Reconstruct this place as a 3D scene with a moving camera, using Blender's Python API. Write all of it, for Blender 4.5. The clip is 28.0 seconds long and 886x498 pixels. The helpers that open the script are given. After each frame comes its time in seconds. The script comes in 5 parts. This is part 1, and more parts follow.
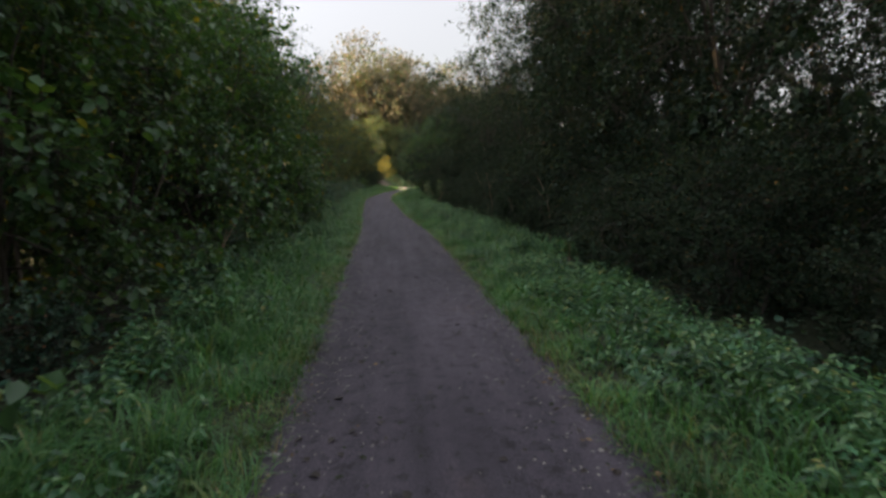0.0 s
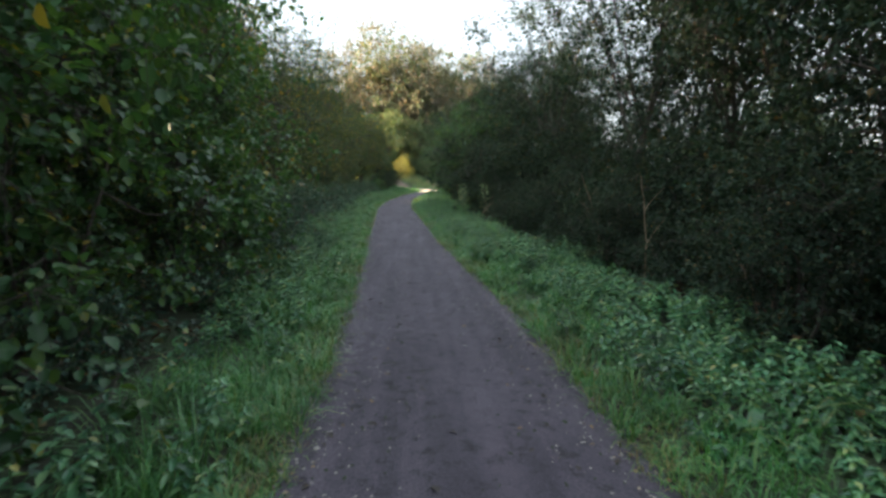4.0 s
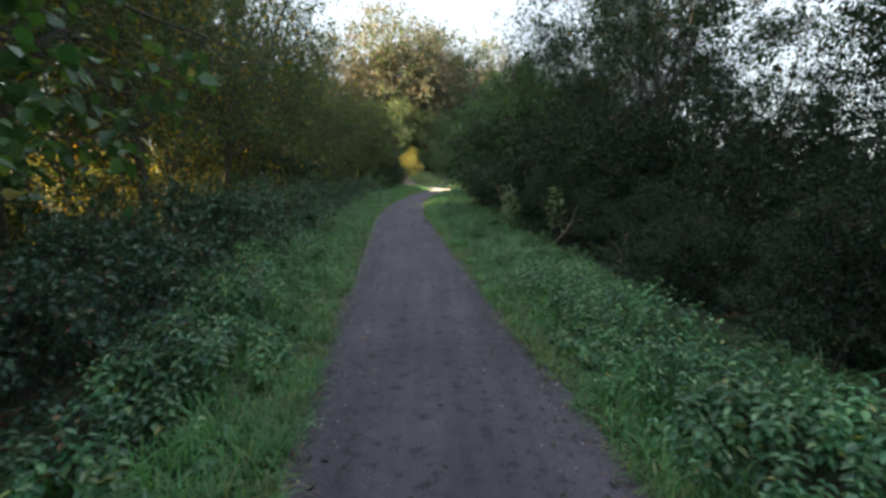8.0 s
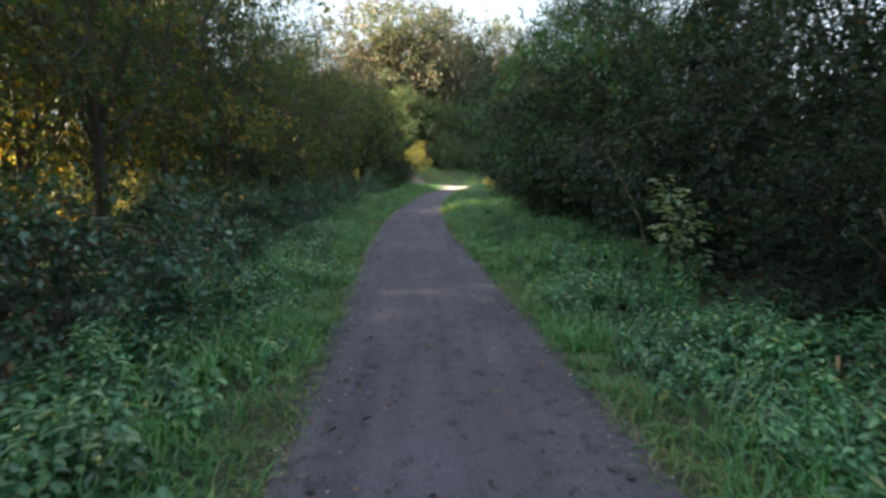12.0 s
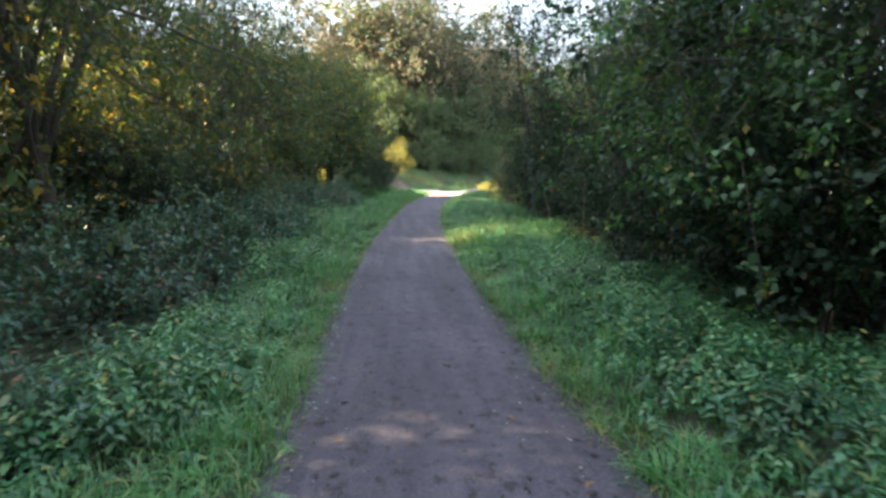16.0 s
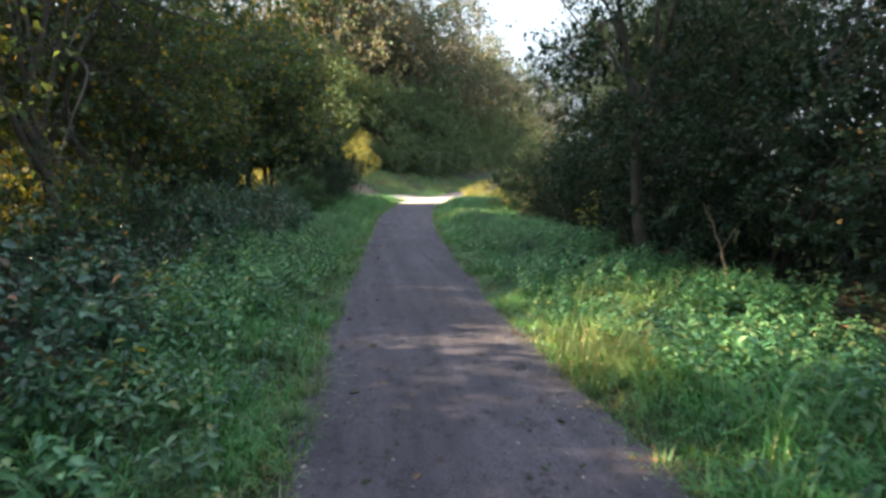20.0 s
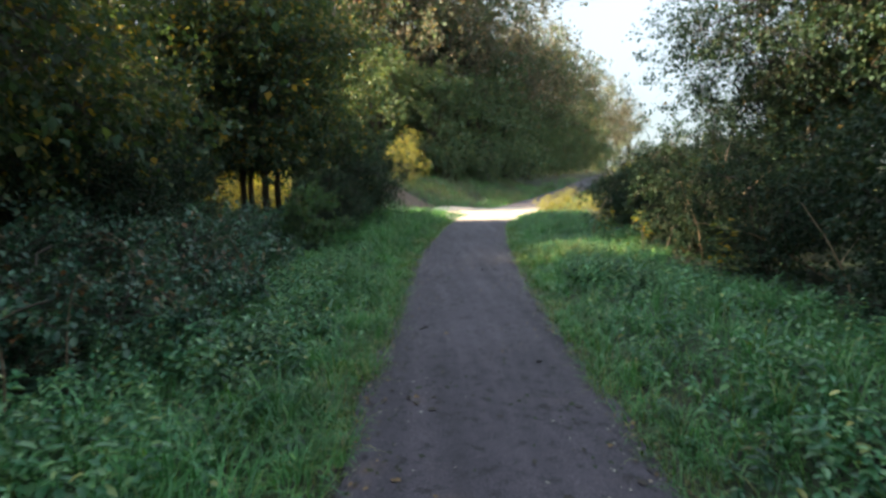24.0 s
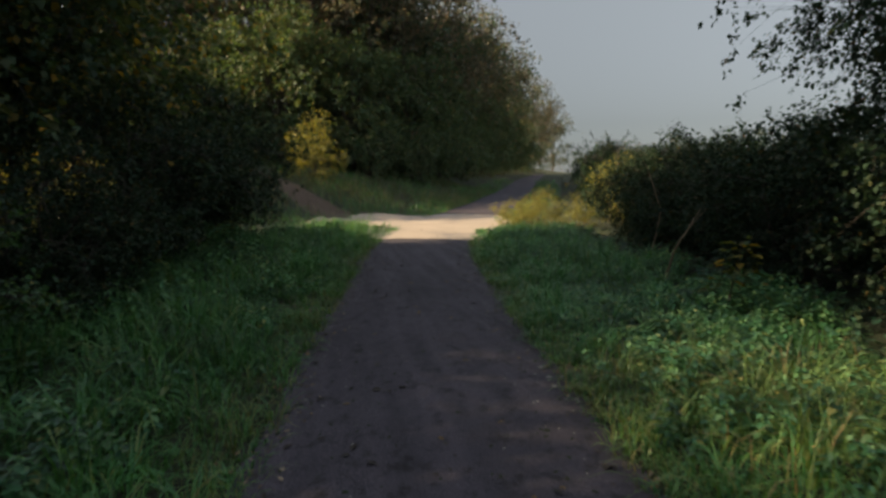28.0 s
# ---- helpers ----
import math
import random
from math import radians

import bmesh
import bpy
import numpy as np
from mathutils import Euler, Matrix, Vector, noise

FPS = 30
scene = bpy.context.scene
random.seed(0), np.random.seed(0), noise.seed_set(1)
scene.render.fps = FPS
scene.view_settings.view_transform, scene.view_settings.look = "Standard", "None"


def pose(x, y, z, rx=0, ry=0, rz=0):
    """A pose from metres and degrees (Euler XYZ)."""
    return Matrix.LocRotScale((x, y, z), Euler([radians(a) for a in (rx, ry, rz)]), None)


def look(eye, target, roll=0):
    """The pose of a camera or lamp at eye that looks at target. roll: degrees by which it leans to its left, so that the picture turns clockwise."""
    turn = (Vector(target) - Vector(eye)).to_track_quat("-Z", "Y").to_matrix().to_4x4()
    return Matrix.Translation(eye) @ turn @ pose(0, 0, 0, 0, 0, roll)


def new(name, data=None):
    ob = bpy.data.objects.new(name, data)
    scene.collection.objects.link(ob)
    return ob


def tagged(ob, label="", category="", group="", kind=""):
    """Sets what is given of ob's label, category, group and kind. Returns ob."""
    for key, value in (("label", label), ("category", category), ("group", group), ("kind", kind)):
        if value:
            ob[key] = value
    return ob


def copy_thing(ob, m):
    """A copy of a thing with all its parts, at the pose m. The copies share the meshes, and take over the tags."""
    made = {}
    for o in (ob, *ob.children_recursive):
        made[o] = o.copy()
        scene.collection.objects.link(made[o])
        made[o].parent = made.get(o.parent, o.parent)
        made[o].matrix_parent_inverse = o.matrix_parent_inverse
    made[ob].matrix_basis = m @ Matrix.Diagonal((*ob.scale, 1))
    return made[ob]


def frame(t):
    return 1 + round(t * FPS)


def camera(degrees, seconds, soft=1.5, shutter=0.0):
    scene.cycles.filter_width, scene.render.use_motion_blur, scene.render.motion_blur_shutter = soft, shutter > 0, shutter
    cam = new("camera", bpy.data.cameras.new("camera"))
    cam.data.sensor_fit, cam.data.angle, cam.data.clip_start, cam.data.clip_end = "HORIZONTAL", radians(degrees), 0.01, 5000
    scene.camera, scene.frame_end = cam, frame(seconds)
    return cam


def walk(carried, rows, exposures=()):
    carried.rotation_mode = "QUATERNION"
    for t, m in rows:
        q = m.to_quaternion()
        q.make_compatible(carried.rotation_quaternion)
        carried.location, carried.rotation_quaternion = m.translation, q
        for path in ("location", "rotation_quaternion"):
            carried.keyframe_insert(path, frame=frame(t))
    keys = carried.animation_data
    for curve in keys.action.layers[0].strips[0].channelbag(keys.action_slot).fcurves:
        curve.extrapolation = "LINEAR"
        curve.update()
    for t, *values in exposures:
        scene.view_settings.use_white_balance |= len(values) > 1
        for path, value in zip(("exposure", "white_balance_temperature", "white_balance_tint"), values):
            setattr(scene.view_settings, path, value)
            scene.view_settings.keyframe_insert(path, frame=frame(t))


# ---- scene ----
cam = camera(84.0, 28.0, soft=2.9, shutter=0.22)
PATH = [
    (0, (1.41, -0.243, 1.44), (1.607, 1.726, 1.151), -0.4),
    (0.5, (1.409, 0.657, 1.432), (1.636, 2.623, 1.145), -0.4),
    (1, (1.392, 1.578, 1.42), (1.623, 3.543, 1.131), -0.4),
    (1.5, (1.33, 2.534, 1.451), (1.506, 4.505, 1.156), -0.3),
    (2, (1.31, 3.458, 1.474), (1.437, 5.432, 1.176), -0.2),
    (2.5, (1.267, 4.394, 1.478), (1.38, 6.369, 1.184), 0.4),
    (3, (1.233, 5.326, 1.473), (1.357, 7.301, 1.18), 1.4),
    (3.5, (1.219, 6.204, 1.495), (1.308, 8.179, 1.196), -0.0),
    (4, (1.213, 6.935, 1.538), (1.345, 8.91, 1.248), 0.0),
    (4.5, (1.186, 7.79, 1.557), (1.334, 9.763, 1.262), 0.1),
    (6.5, (1.078, 11.11, 1.583), (1.201, 13.084, 1.284), 0.2),
    (7, (1.024, 11.917, 1.59), (1.048, 13.893, 1.286), 0.4),
    (7.5, (1.018, 12.739, 1.54), (1.048, 14.715, 1.235), 0.6),
    (8, (0.986, 13.579, 1.515), (1.097, 15.553, 1.214), 0.7),
    (8.5, (0.941, 14.405, 1.504), (1.117, 16.374, 1.201), 0.5),
    (9, (0.882, 15.22, 1.493), (1.121, 17.183, 1.196), 0.5),
    (9.5, (0.815, 16.015, 1.478), (1.039, 17.98, 1.179), 0.3),
    (10, (0.748, 16.822, 1.439), (0.896, 18.793, 1.137), -0.1),
    (10.5, (0.736, 17.68, 1.411), (0.894, 19.65, 1.102), -0.3),
    (11, (0.716, 18.513, 1.395), (0.853, 20.485, 1.087), -0.5),
    (11.5, (0.713, 19.337, 1.371), (0.845, 21.309, 1.064), -0.6),
    (12, (0.695, 20.2, 1.37), (0.776, 22.174, 1.059), -0.9),
    (12.5, (0.665, 20.995, 1.378), (0.767, 22.969, 1.07), -1.0),
    (14.5, (0.554, 24.253, 1.563), (0.666, 26.227, 1.265), -0.3),
    (15, (0.478, 25.094, 1.561), (0.688, 27.06, 1.26), -0.1),
    (15.5, (0.368, 25.92, 1.547), (0.593, 27.885, 1.253), -0.2),
    (16, (0.319, 26.796, 1.5), (0.497, 28.764, 1.191), -0.1),
    (16.5, (0.28, 27.69, 1.482), (0.446, 29.659, 1.175), -0.1),
    (17, (0.255, 28.597, 1.482), (0.392, 30.567, 1.164), -0.2),
    (17.5, (0.19, 29.461, 1.457), (0.387, 31.428, 1.15), -0.1),
    (18, (0.134, 30.327, 1.42), (0.382, 32.288, 1.114), -0.2),
    (18.5, (0.065, 31.213, 1.415), (0.334, 33.17, 1.104), -0.3),
    (19, (0.018, 32.062, 1.384), (0.39, 34.003, 1.081), 0.2),
    (19.5, (-0.023, 32.914, 1.402), (0.364, 34.853, 1.102), 0.1),
    (20, (-0.016, 33.741, 1.393), (0.329, 35.689, 1.096), -0.1),
    (20.5, (0.011, 34.592, 1.403), (0.344, 36.541, 1.105), -0.4),
    (21, (-0.011, 35.427, 1.416), (0.358, 37.372, 1.133), 0.5),
    (21.5, (-0.016, 36.199, 1.405), (0.207, 38.166, 1.118), -0.2),
    (23.5, (0.316, 39.307, 1.494), (0.473, 41.281, 1.214), -0.4),
    (24, (0.44, 40.118, 1.485), (0.577, 42.093, 1.207), -0.5),
    (24.5, (0.538, 40.955, 1.508), (0.645, 42.932, 1.224), -0.6),
    (25, (0.64, 41.783, 1.524), (0.732, 43.761, 1.24), -0.7),
    (25.5, (0.756, 42.593, 1.493), (0.819, 44.572, 1.212), -0.9),
    (26, (0.841, 43.414, 1.48), (0.977, 45.39, 1.207), -0.7),
    (26.5, (0.886, 44.247, 1.429), (1.086, 46.218, 1.156), -0.6),
    (27, (0.943, 45.054, 1.411), (1.195, 47.019, 1.136), -0.6),
    (27.5, (0.967, 45.828, 1.386), (1.358, 47.77, 1.111), -0.1),
    (28, (0.962, 46.664, 1.376), (1.408, 48.594, 1.1), 0.2),
]
EXPOSURES = [(0, 2.45, 6700, 13), (2, 3.15, 6400, 9), (4, 3.2, 6100, 5), (7.5, 2.95, 6050, 5), (11, 2.9, 5850, 4), (14.5, 3.65, 5800, 7), (17, 3.6, 5750, 7),
             (20.5, 3.05, 5800, 5), (24, 2.85, 5850, 1), (26, 2.35, 5900, 1), (28, 1.2, 6250, 6)]
walk(cam, [(t, look(eye, target, roll)) for t, eye, target, roll in PATH], EXPOSURES)


# ---- sky and sun ----
SUN_ELEVATION, SUN_TURN = 23.0, -84.0        # degrees; the turn is from +y towards +x
sun_from = Vector((math.sin(radians(SUN_TURN)) * math.cos(radians(SUN_ELEVATION)),
                   math.cos(radians(SUN_TURN)) * math.cos(radians(SUN_ELEVATION)), math.sin(radians(SUN_ELEVATION))))
world = bpy.data.worlds.new("sky")
scene.world = world
world.use_nodes = True
wn, wl = world.node_tree.nodes, world.node_tree.links
sky = wn.new("ShaderNodeTexSky")
sky.sky_type, sky.sun_disc = "NISHITA", False
sky.sun_elevation, sky.sun_rotation = radians(SUN_ELEVATION), radians(SUN_TURN)
sky.air_density, sky.dust_density, sky.ozone_density = 1.1, 0.3, 1.0
pale = wn.new("ShaderNodeHueSaturation")
pale.inputs["Saturation"].default_value = 0.22
wl.new(sky.outputs["Color"], pale.inputs["Color"])
# Gradient added to light the shade: sky brighter overhead, dimmer along the horizon.
where, axes, overhead_gain, thin = wn.new("ShaderNodeTexCoord"), wn.new("ShaderNodeSeparateXYZ"), wn.new("ShaderNodeMapRange"), wn.new("ShaderNodeMix")
overhead_gain.inputs["From Min"].default_value, overhead_gain.inputs["From Max"].default_value = 0.0, 1.0
overhead_gain.inputs["To Min"].default_value, overhead_gain.inputs["To Max"].default_value = 0.34, 2.2
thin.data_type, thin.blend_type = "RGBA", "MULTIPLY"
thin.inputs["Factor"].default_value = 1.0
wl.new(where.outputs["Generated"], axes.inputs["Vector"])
wl.new(axes.outputs["Z"], overhead_gain.inputs["Value"])
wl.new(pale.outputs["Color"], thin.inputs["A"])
wl.new(overhead_gain.outputs["Result"], thin.inputs["B"])
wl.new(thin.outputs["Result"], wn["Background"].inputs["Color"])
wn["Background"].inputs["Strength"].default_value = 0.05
sun_data = bpy.data.lights.new("sun", "SUN")
sun_data.energy, sun_data.angle, sun_data.color = 5.0, radians(0.6), (1.0, 0.74, 0.43)
sun = new("sun", sun_data)
sun.matrix_world = look(sun_from * 60, (0, 0, 0))


# ---- materials ----
def material(name):
    m = bpy.data.materials.new(name)
    m.use_nodes = True
    return m, m.node_tree.nodes, m.node_tree.links, m.node_tree.nodes["Principled BSDF"]


def ramp(nodes, stops):
    r = nodes.new("ShaderNodeValToRGB")
    e = r.color_ramp.elements
    while len(e) < len(stops):
        e.new(0.5)
    for el, (p, c) in zip(e, stops):
        el.position, el.color = p, (*c, 1)
    return r


def noise_node(nodes, links, scale, detail=4.0, rough=0.6):
    tc = nodes.new("ShaderNodeTexCoord")
    n = nodes.new("ShaderNodeTexNoise")
    n.inputs["Scale"].default_value, n.inputs["Detail"].default_value, n.inputs["Roughness"].default_value = scale, detail, rough
    links.new(tc.outputs["Object"], n.inputs["Vector"])
    return n


def leaf_material(name, stops, glow, rough=0.42, share=0.4, vary=0.9, swing=0.33, gloss=0.6, single=False):
    """Green tissue: each leaf its own tint, light passing through it."""
    m, n, l, bsdf = material(name)
    r = ramp(n, stops)
    if single:
        l.new(n.new("ShaderNodeObjectInfo").outputs["Random"], r.inputs["Fac"])
    else:
        l.new(n.new("ShaderNodeNewGeometry").outputs["Random Per Island"], r.inputs["Fac"])
    ns = noise_node(n, l, vary, 3.0)
    hs = n.new("ShaderNodeHueSaturation")
    mp = n.new("ShaderNodeMapRange")
    mp.inputs["From Min"].default_value, mp.inputs["From Max"].default_value = 0.3, 0.7
    mp.inputs["To Min"].default_value, mp.inputs["To Max"].default_value = 1 - swing, 1 + swing
    l.new(ns.outputs["Fac"], mp.inputs["Value"])
    l.new(mp.outputs["Result"], hs.inputs["Value"])
    l.new(r.outputs["Color"], hs.inputs["Color"])
    l.new(hs.outputs["Color"], bsdf.inputs["Base Color"])
    bsdf.inputs["Roughness"].default_value = rough
    bsdf.inputs["Specular IOR Level"].default_value = gloss
    tr = n.new("ShaderNodeBsdfTranslucent")
    tint = n.new("ShaderNodeMix")
    tint.data_type, tint.blend_type = "RGBA", "MULTIPLY"
    tint.inputs["Factor"].default_value = 1.0
    tint.inputs["B"].default_value = (*glow, 1)
    l.new(hs.outputs["Color"], tint.inputs["A"])
    l.new(tint.outputs["Result"], tr.inputs["Color"])
    mix = n.new("ShaderNodeMixShader")
    mix.inputs["Fac"].default_value = share
    l.new(bsdf.outputs["BSDF"], mix.inputs[1])
    l.new(tr.outputs["BSDF"], mix.inputs[2])
    l.new(mix.outputs["Shader"], n["Material Output"].inputs["Surface"])
    return m


def rough_material(name, stops, scale, fine, bump, rough=0.9, fine_mix=0.5):
    """Earthy or woody surface: two scales of colour and a fine relief."""
    m, n, l, bsdf = material(name)
    a, b = noise_node(n, l, scale, 5.0), noise_node(n, l, fine, 4.0, 0.7)
    mx = n.new("ShaderNodeMix")
    mx.inputs["Factor"].default_value = fine_mix
    l.new(a.outputs["Fac"], mx.inputs["A"])
    l.new(b.outputs["Fac"], mx.inputs["B"])
    r = ramp(n, stops)
    l.new(mx.outputs["Result"], r.inputs["Fac"])
    l.new(r.outputs["Color"], bsdf.inputs["Base Color"])
    bp = n.new("ShaderNodeBump")
    bp.inputs["Strength"].default_value, bp.inputs["Distance"].default_value = bump, 0.02
    l.new(b.outputs["Fac"], bp.inputs["Height"])
    l.new(bp.outputs["Normal"], bsdf.inputs["Normal"])
    bsdf.inputs["Roughness"].default_value = rough
    return m


M_HAZEL = leaf_material("hazel_leaf", [(0, (0.032, 0.08, 0.035)), (0.6, (0.055, 0.13, 0.05)), (0.95, (0.10, 0.17, 0.05)), (1, (0.28, 0.22, 0.03))], (1.6, 1.5, 0.5))
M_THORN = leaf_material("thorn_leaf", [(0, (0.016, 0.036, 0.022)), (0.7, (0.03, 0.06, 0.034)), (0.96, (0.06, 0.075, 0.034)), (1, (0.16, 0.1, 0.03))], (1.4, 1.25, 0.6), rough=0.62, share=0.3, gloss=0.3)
M_GOLD = leaf_material("autumn_leaf", [(0, (0.045, 0.08, 0.038)), (0.45, (0.08, 0.115, 0.05)), (0.8, (0.15, 0.145, 0.045)), (1, (0.38, 0.25, 0.035))], (1.75, 1.5, 0.45), share=0.48, rough=0.6, gloss=0.3)
M_ASH = leaf_material("ash_leaf", [(0, (0.036, 0.07, 0.042)), (0.55, (0.06, 0.1, 0.06)), (0.88, (0.105, 0.12, 0.055)), (1, (0.34, 0.22, 0.035))], (1.6, 1.45, 0.5), rough=0.58, gloss=0.3, share=0.43)
M_FAR = leaf_material("wood_leaf", [(0, (0.05, 0.1, 0.055)), (0.5, (0.095, 0.13, 0.075)), (0.82, (0.16, 0.145, 0.095)), (1, (0.27, 0.18, 0.12))], (1.2, 1.2, 0.75), rough=0.6)
M_RUSSET = leaf_material("russet_leaf", [(0, (0.08, 0.11, 0.07)), (0.5, (0.125, 0.13, 0.09)), (0.85, (0.18, 0.15, 0.11)), (1, (0.27, 0.18, 0.12))], (1.2, 1.1, 0.8), rough=0.6)
M_BRAMBLE = leaf_material("bramble_leaf", [(0, (0.026, 0.068, 0.046)), (0.5, (0.055, 0.13, 0.09)), (0.9, (0.12, 0.19, 0.125)), (1, (0.24, 0.1, 0.045))], (1.4, 1.5, 0.6), rough=0.38, share=0.26, vary=2.0, swing=0.6, gloss=0.5)
M_WOOD = leaf_material("wood_green", [(0, (0.06, 0.115, 0.065)), (0.5, (0.095, 0.16, 0.085)), (0.85, (0.14, 0.175, 0.085)), (1, (0.24, 0.19, 0.09))], (1.4, 1.3, 0.5), rough=0.55, share=0.35)
M_BOUGH = leaf_material("hazel_bough_leaf", [(0, (0.03, 0.085, 0.04)), (0.6, (0.055, 0.14, 0.055)), (0.9, (0.10, 0.18, 0.06)), (1, (0.34, 0.2, 0.03))], (1.5, 1.5, 0.5), rough=0.35, gloss=0.8, single=True)
M_NETTLE = leaf_material("nettle_leaf", [(0, (0.03, 0.095, 0.05)), (0.5, (0.075, 0.195, 0.095)), (0.94, (0.19, 0.32, 0.15)), (1, (0.32, 0.3, 0.1))], (1.7, 1.6, 0.45), rough=0.36, share=0.26, vary=2.4, swing=0.6, gloss=0.6)
M_GRASS = leaf_material("grass_blade", [(0, (0.06, 0.17, 0.065)), (0.6, (0.09, 0.24, 0.08)), (0.92, (0.14, 0.27, 0.075)), (1, (0.27, 0.26, 0.1))], (1.4, 1.5, 0.4), rough=0.42, share=0.26, vary=2.0, swing=0.45)
M_PALE = leaf_material("pale_leaf", [(0, (0.16, 0.2, 0.05)), (0.6, (0.26, 0.26, 0.07)), (1, (0.36, 0.28, 0.06))], (1.5, 1.4, 0.5))
M_EDGE = leaf_material("edge_blade", [(0, (0.08, 0.17, 0.05)), (0.5, (0.15, 0.24, 0.06)), (0.8, (0.22, 0.24, 0.08)), (1, (0.28, 0.2, 0.1))], (1.3, 1.3, 0.4), rough=0.5, share=0.26, vary=2.0, swing=0.4)
M_SAGE = leaf_material("sage_leaf", [(0, (0.11, 0.17, 0.085)), (0.6, (0.18, 0.24, 0.13)), (1, (0.28, 0.27, 0.14))], (1.4, 1.4, 0.7))
M_STRAW = leaf_material("dry_grass", [(0, (0.06, 0.12, 0.045)), (0.5, (0.11, 0.14, 0.06)), (0.75, (0.2, 0.17, 0.09)), (1, (0.3, 0.25, 0.15))], (1.2, 1.1, 0.6), rough=0.7, share=0.3)
M_LITTER = leaf_material("fallen_leaf", [(0, (0.05, 0.035, 0.022)), (0.5, (0.13, 0.08, 0.035)), (0.8, (0.24, 0.15, 0.06)), (1, (0.34, 0.27, 0.2))], (1, 1, 1), rough=0.7, share=0.1)
M_BRACKEN = leaf_material("dead_bracken", [(0, (0.04, 0.022, 0.015)), (0.5, (0.09, 0.045, 0.028)), (0.85, (0.15, 0.08, 0.045)), (1, (0.26, 0.17, 0.1))], (1.1, 1, 0.8), rough=0.8, share=0.15, gloss=0.2)
M_BARK = rough_material("bark", [(0.3, (0.035, 0.03, 0.024)), (0.55, (0.085, 0.07, 0.055)), (0.75, (0.15, 0.135, 0.11))], 3.0, 30.0, 0.8)
M_TWIG = rough_material("twig_bark", [(0.3, (0.04, 0.033, 0.027)), (0.7, (0.09, 0.075, 0.06))], 4.0, 40.0, 0.4)
M_DEAD = rough_material("dead_wood", [(0.3, (0.16, 0.11, 0.07)), (0.7, (0.34, 0.25, 0.17))], 5.0, 50.0, 0.4)
M_SOIL = rough_material("soil", [(0.3, (0.022, 0.019, 0.013)), (0.5, (0.032, 0.04, 0.02)), (0.7, (0.045, 0.08, 0.03))], 0.6, 14.0, 0.9)
M_EARTH = rough_material("trodden_earth", [(0.3, (0.07, 0.048, 0.036)), (0.55, (0.115, 0.08, 0.06)), (0.75, (0.17, 0.125, 0.095))], 0.8, 18.0, 0.7)
# Raised well above the path's colour to carry the sunlight on the junction.
M_SUNLIT_GRAVEL = rough_material("sunlit_gravel", [(0.3, (0.36, 0.295, 0.25)), (0.55, (0.47, 0.395, 0.34)), (0.75, (0.58, 0.5, 0.44))], 0.9, 40.0, 0.5)
M_STONE = rough_material("grit_stone", [(0.3, (0.05, 0.048, 0.052)), (0.6, (0.12, 0.115, 0.12)), (0.8, (0.28, 0.27, 0.27))], 9.0, 60.0, 0.3)

M_DARK = rough_material("wet_leaf", [(0.3, (0.018, 0.014, 0.012)), (0.7, (0.05, 0.036, 0.028))], 6.0, 40.0, 0.3, 0.6)
M_CHIP = rough_material("pale_chip", [(0.3, (0.17, 0.155, 0.14)), (0.7, (0.4, 0.37, 0.34))], 9.0, 60.0, 0.2)


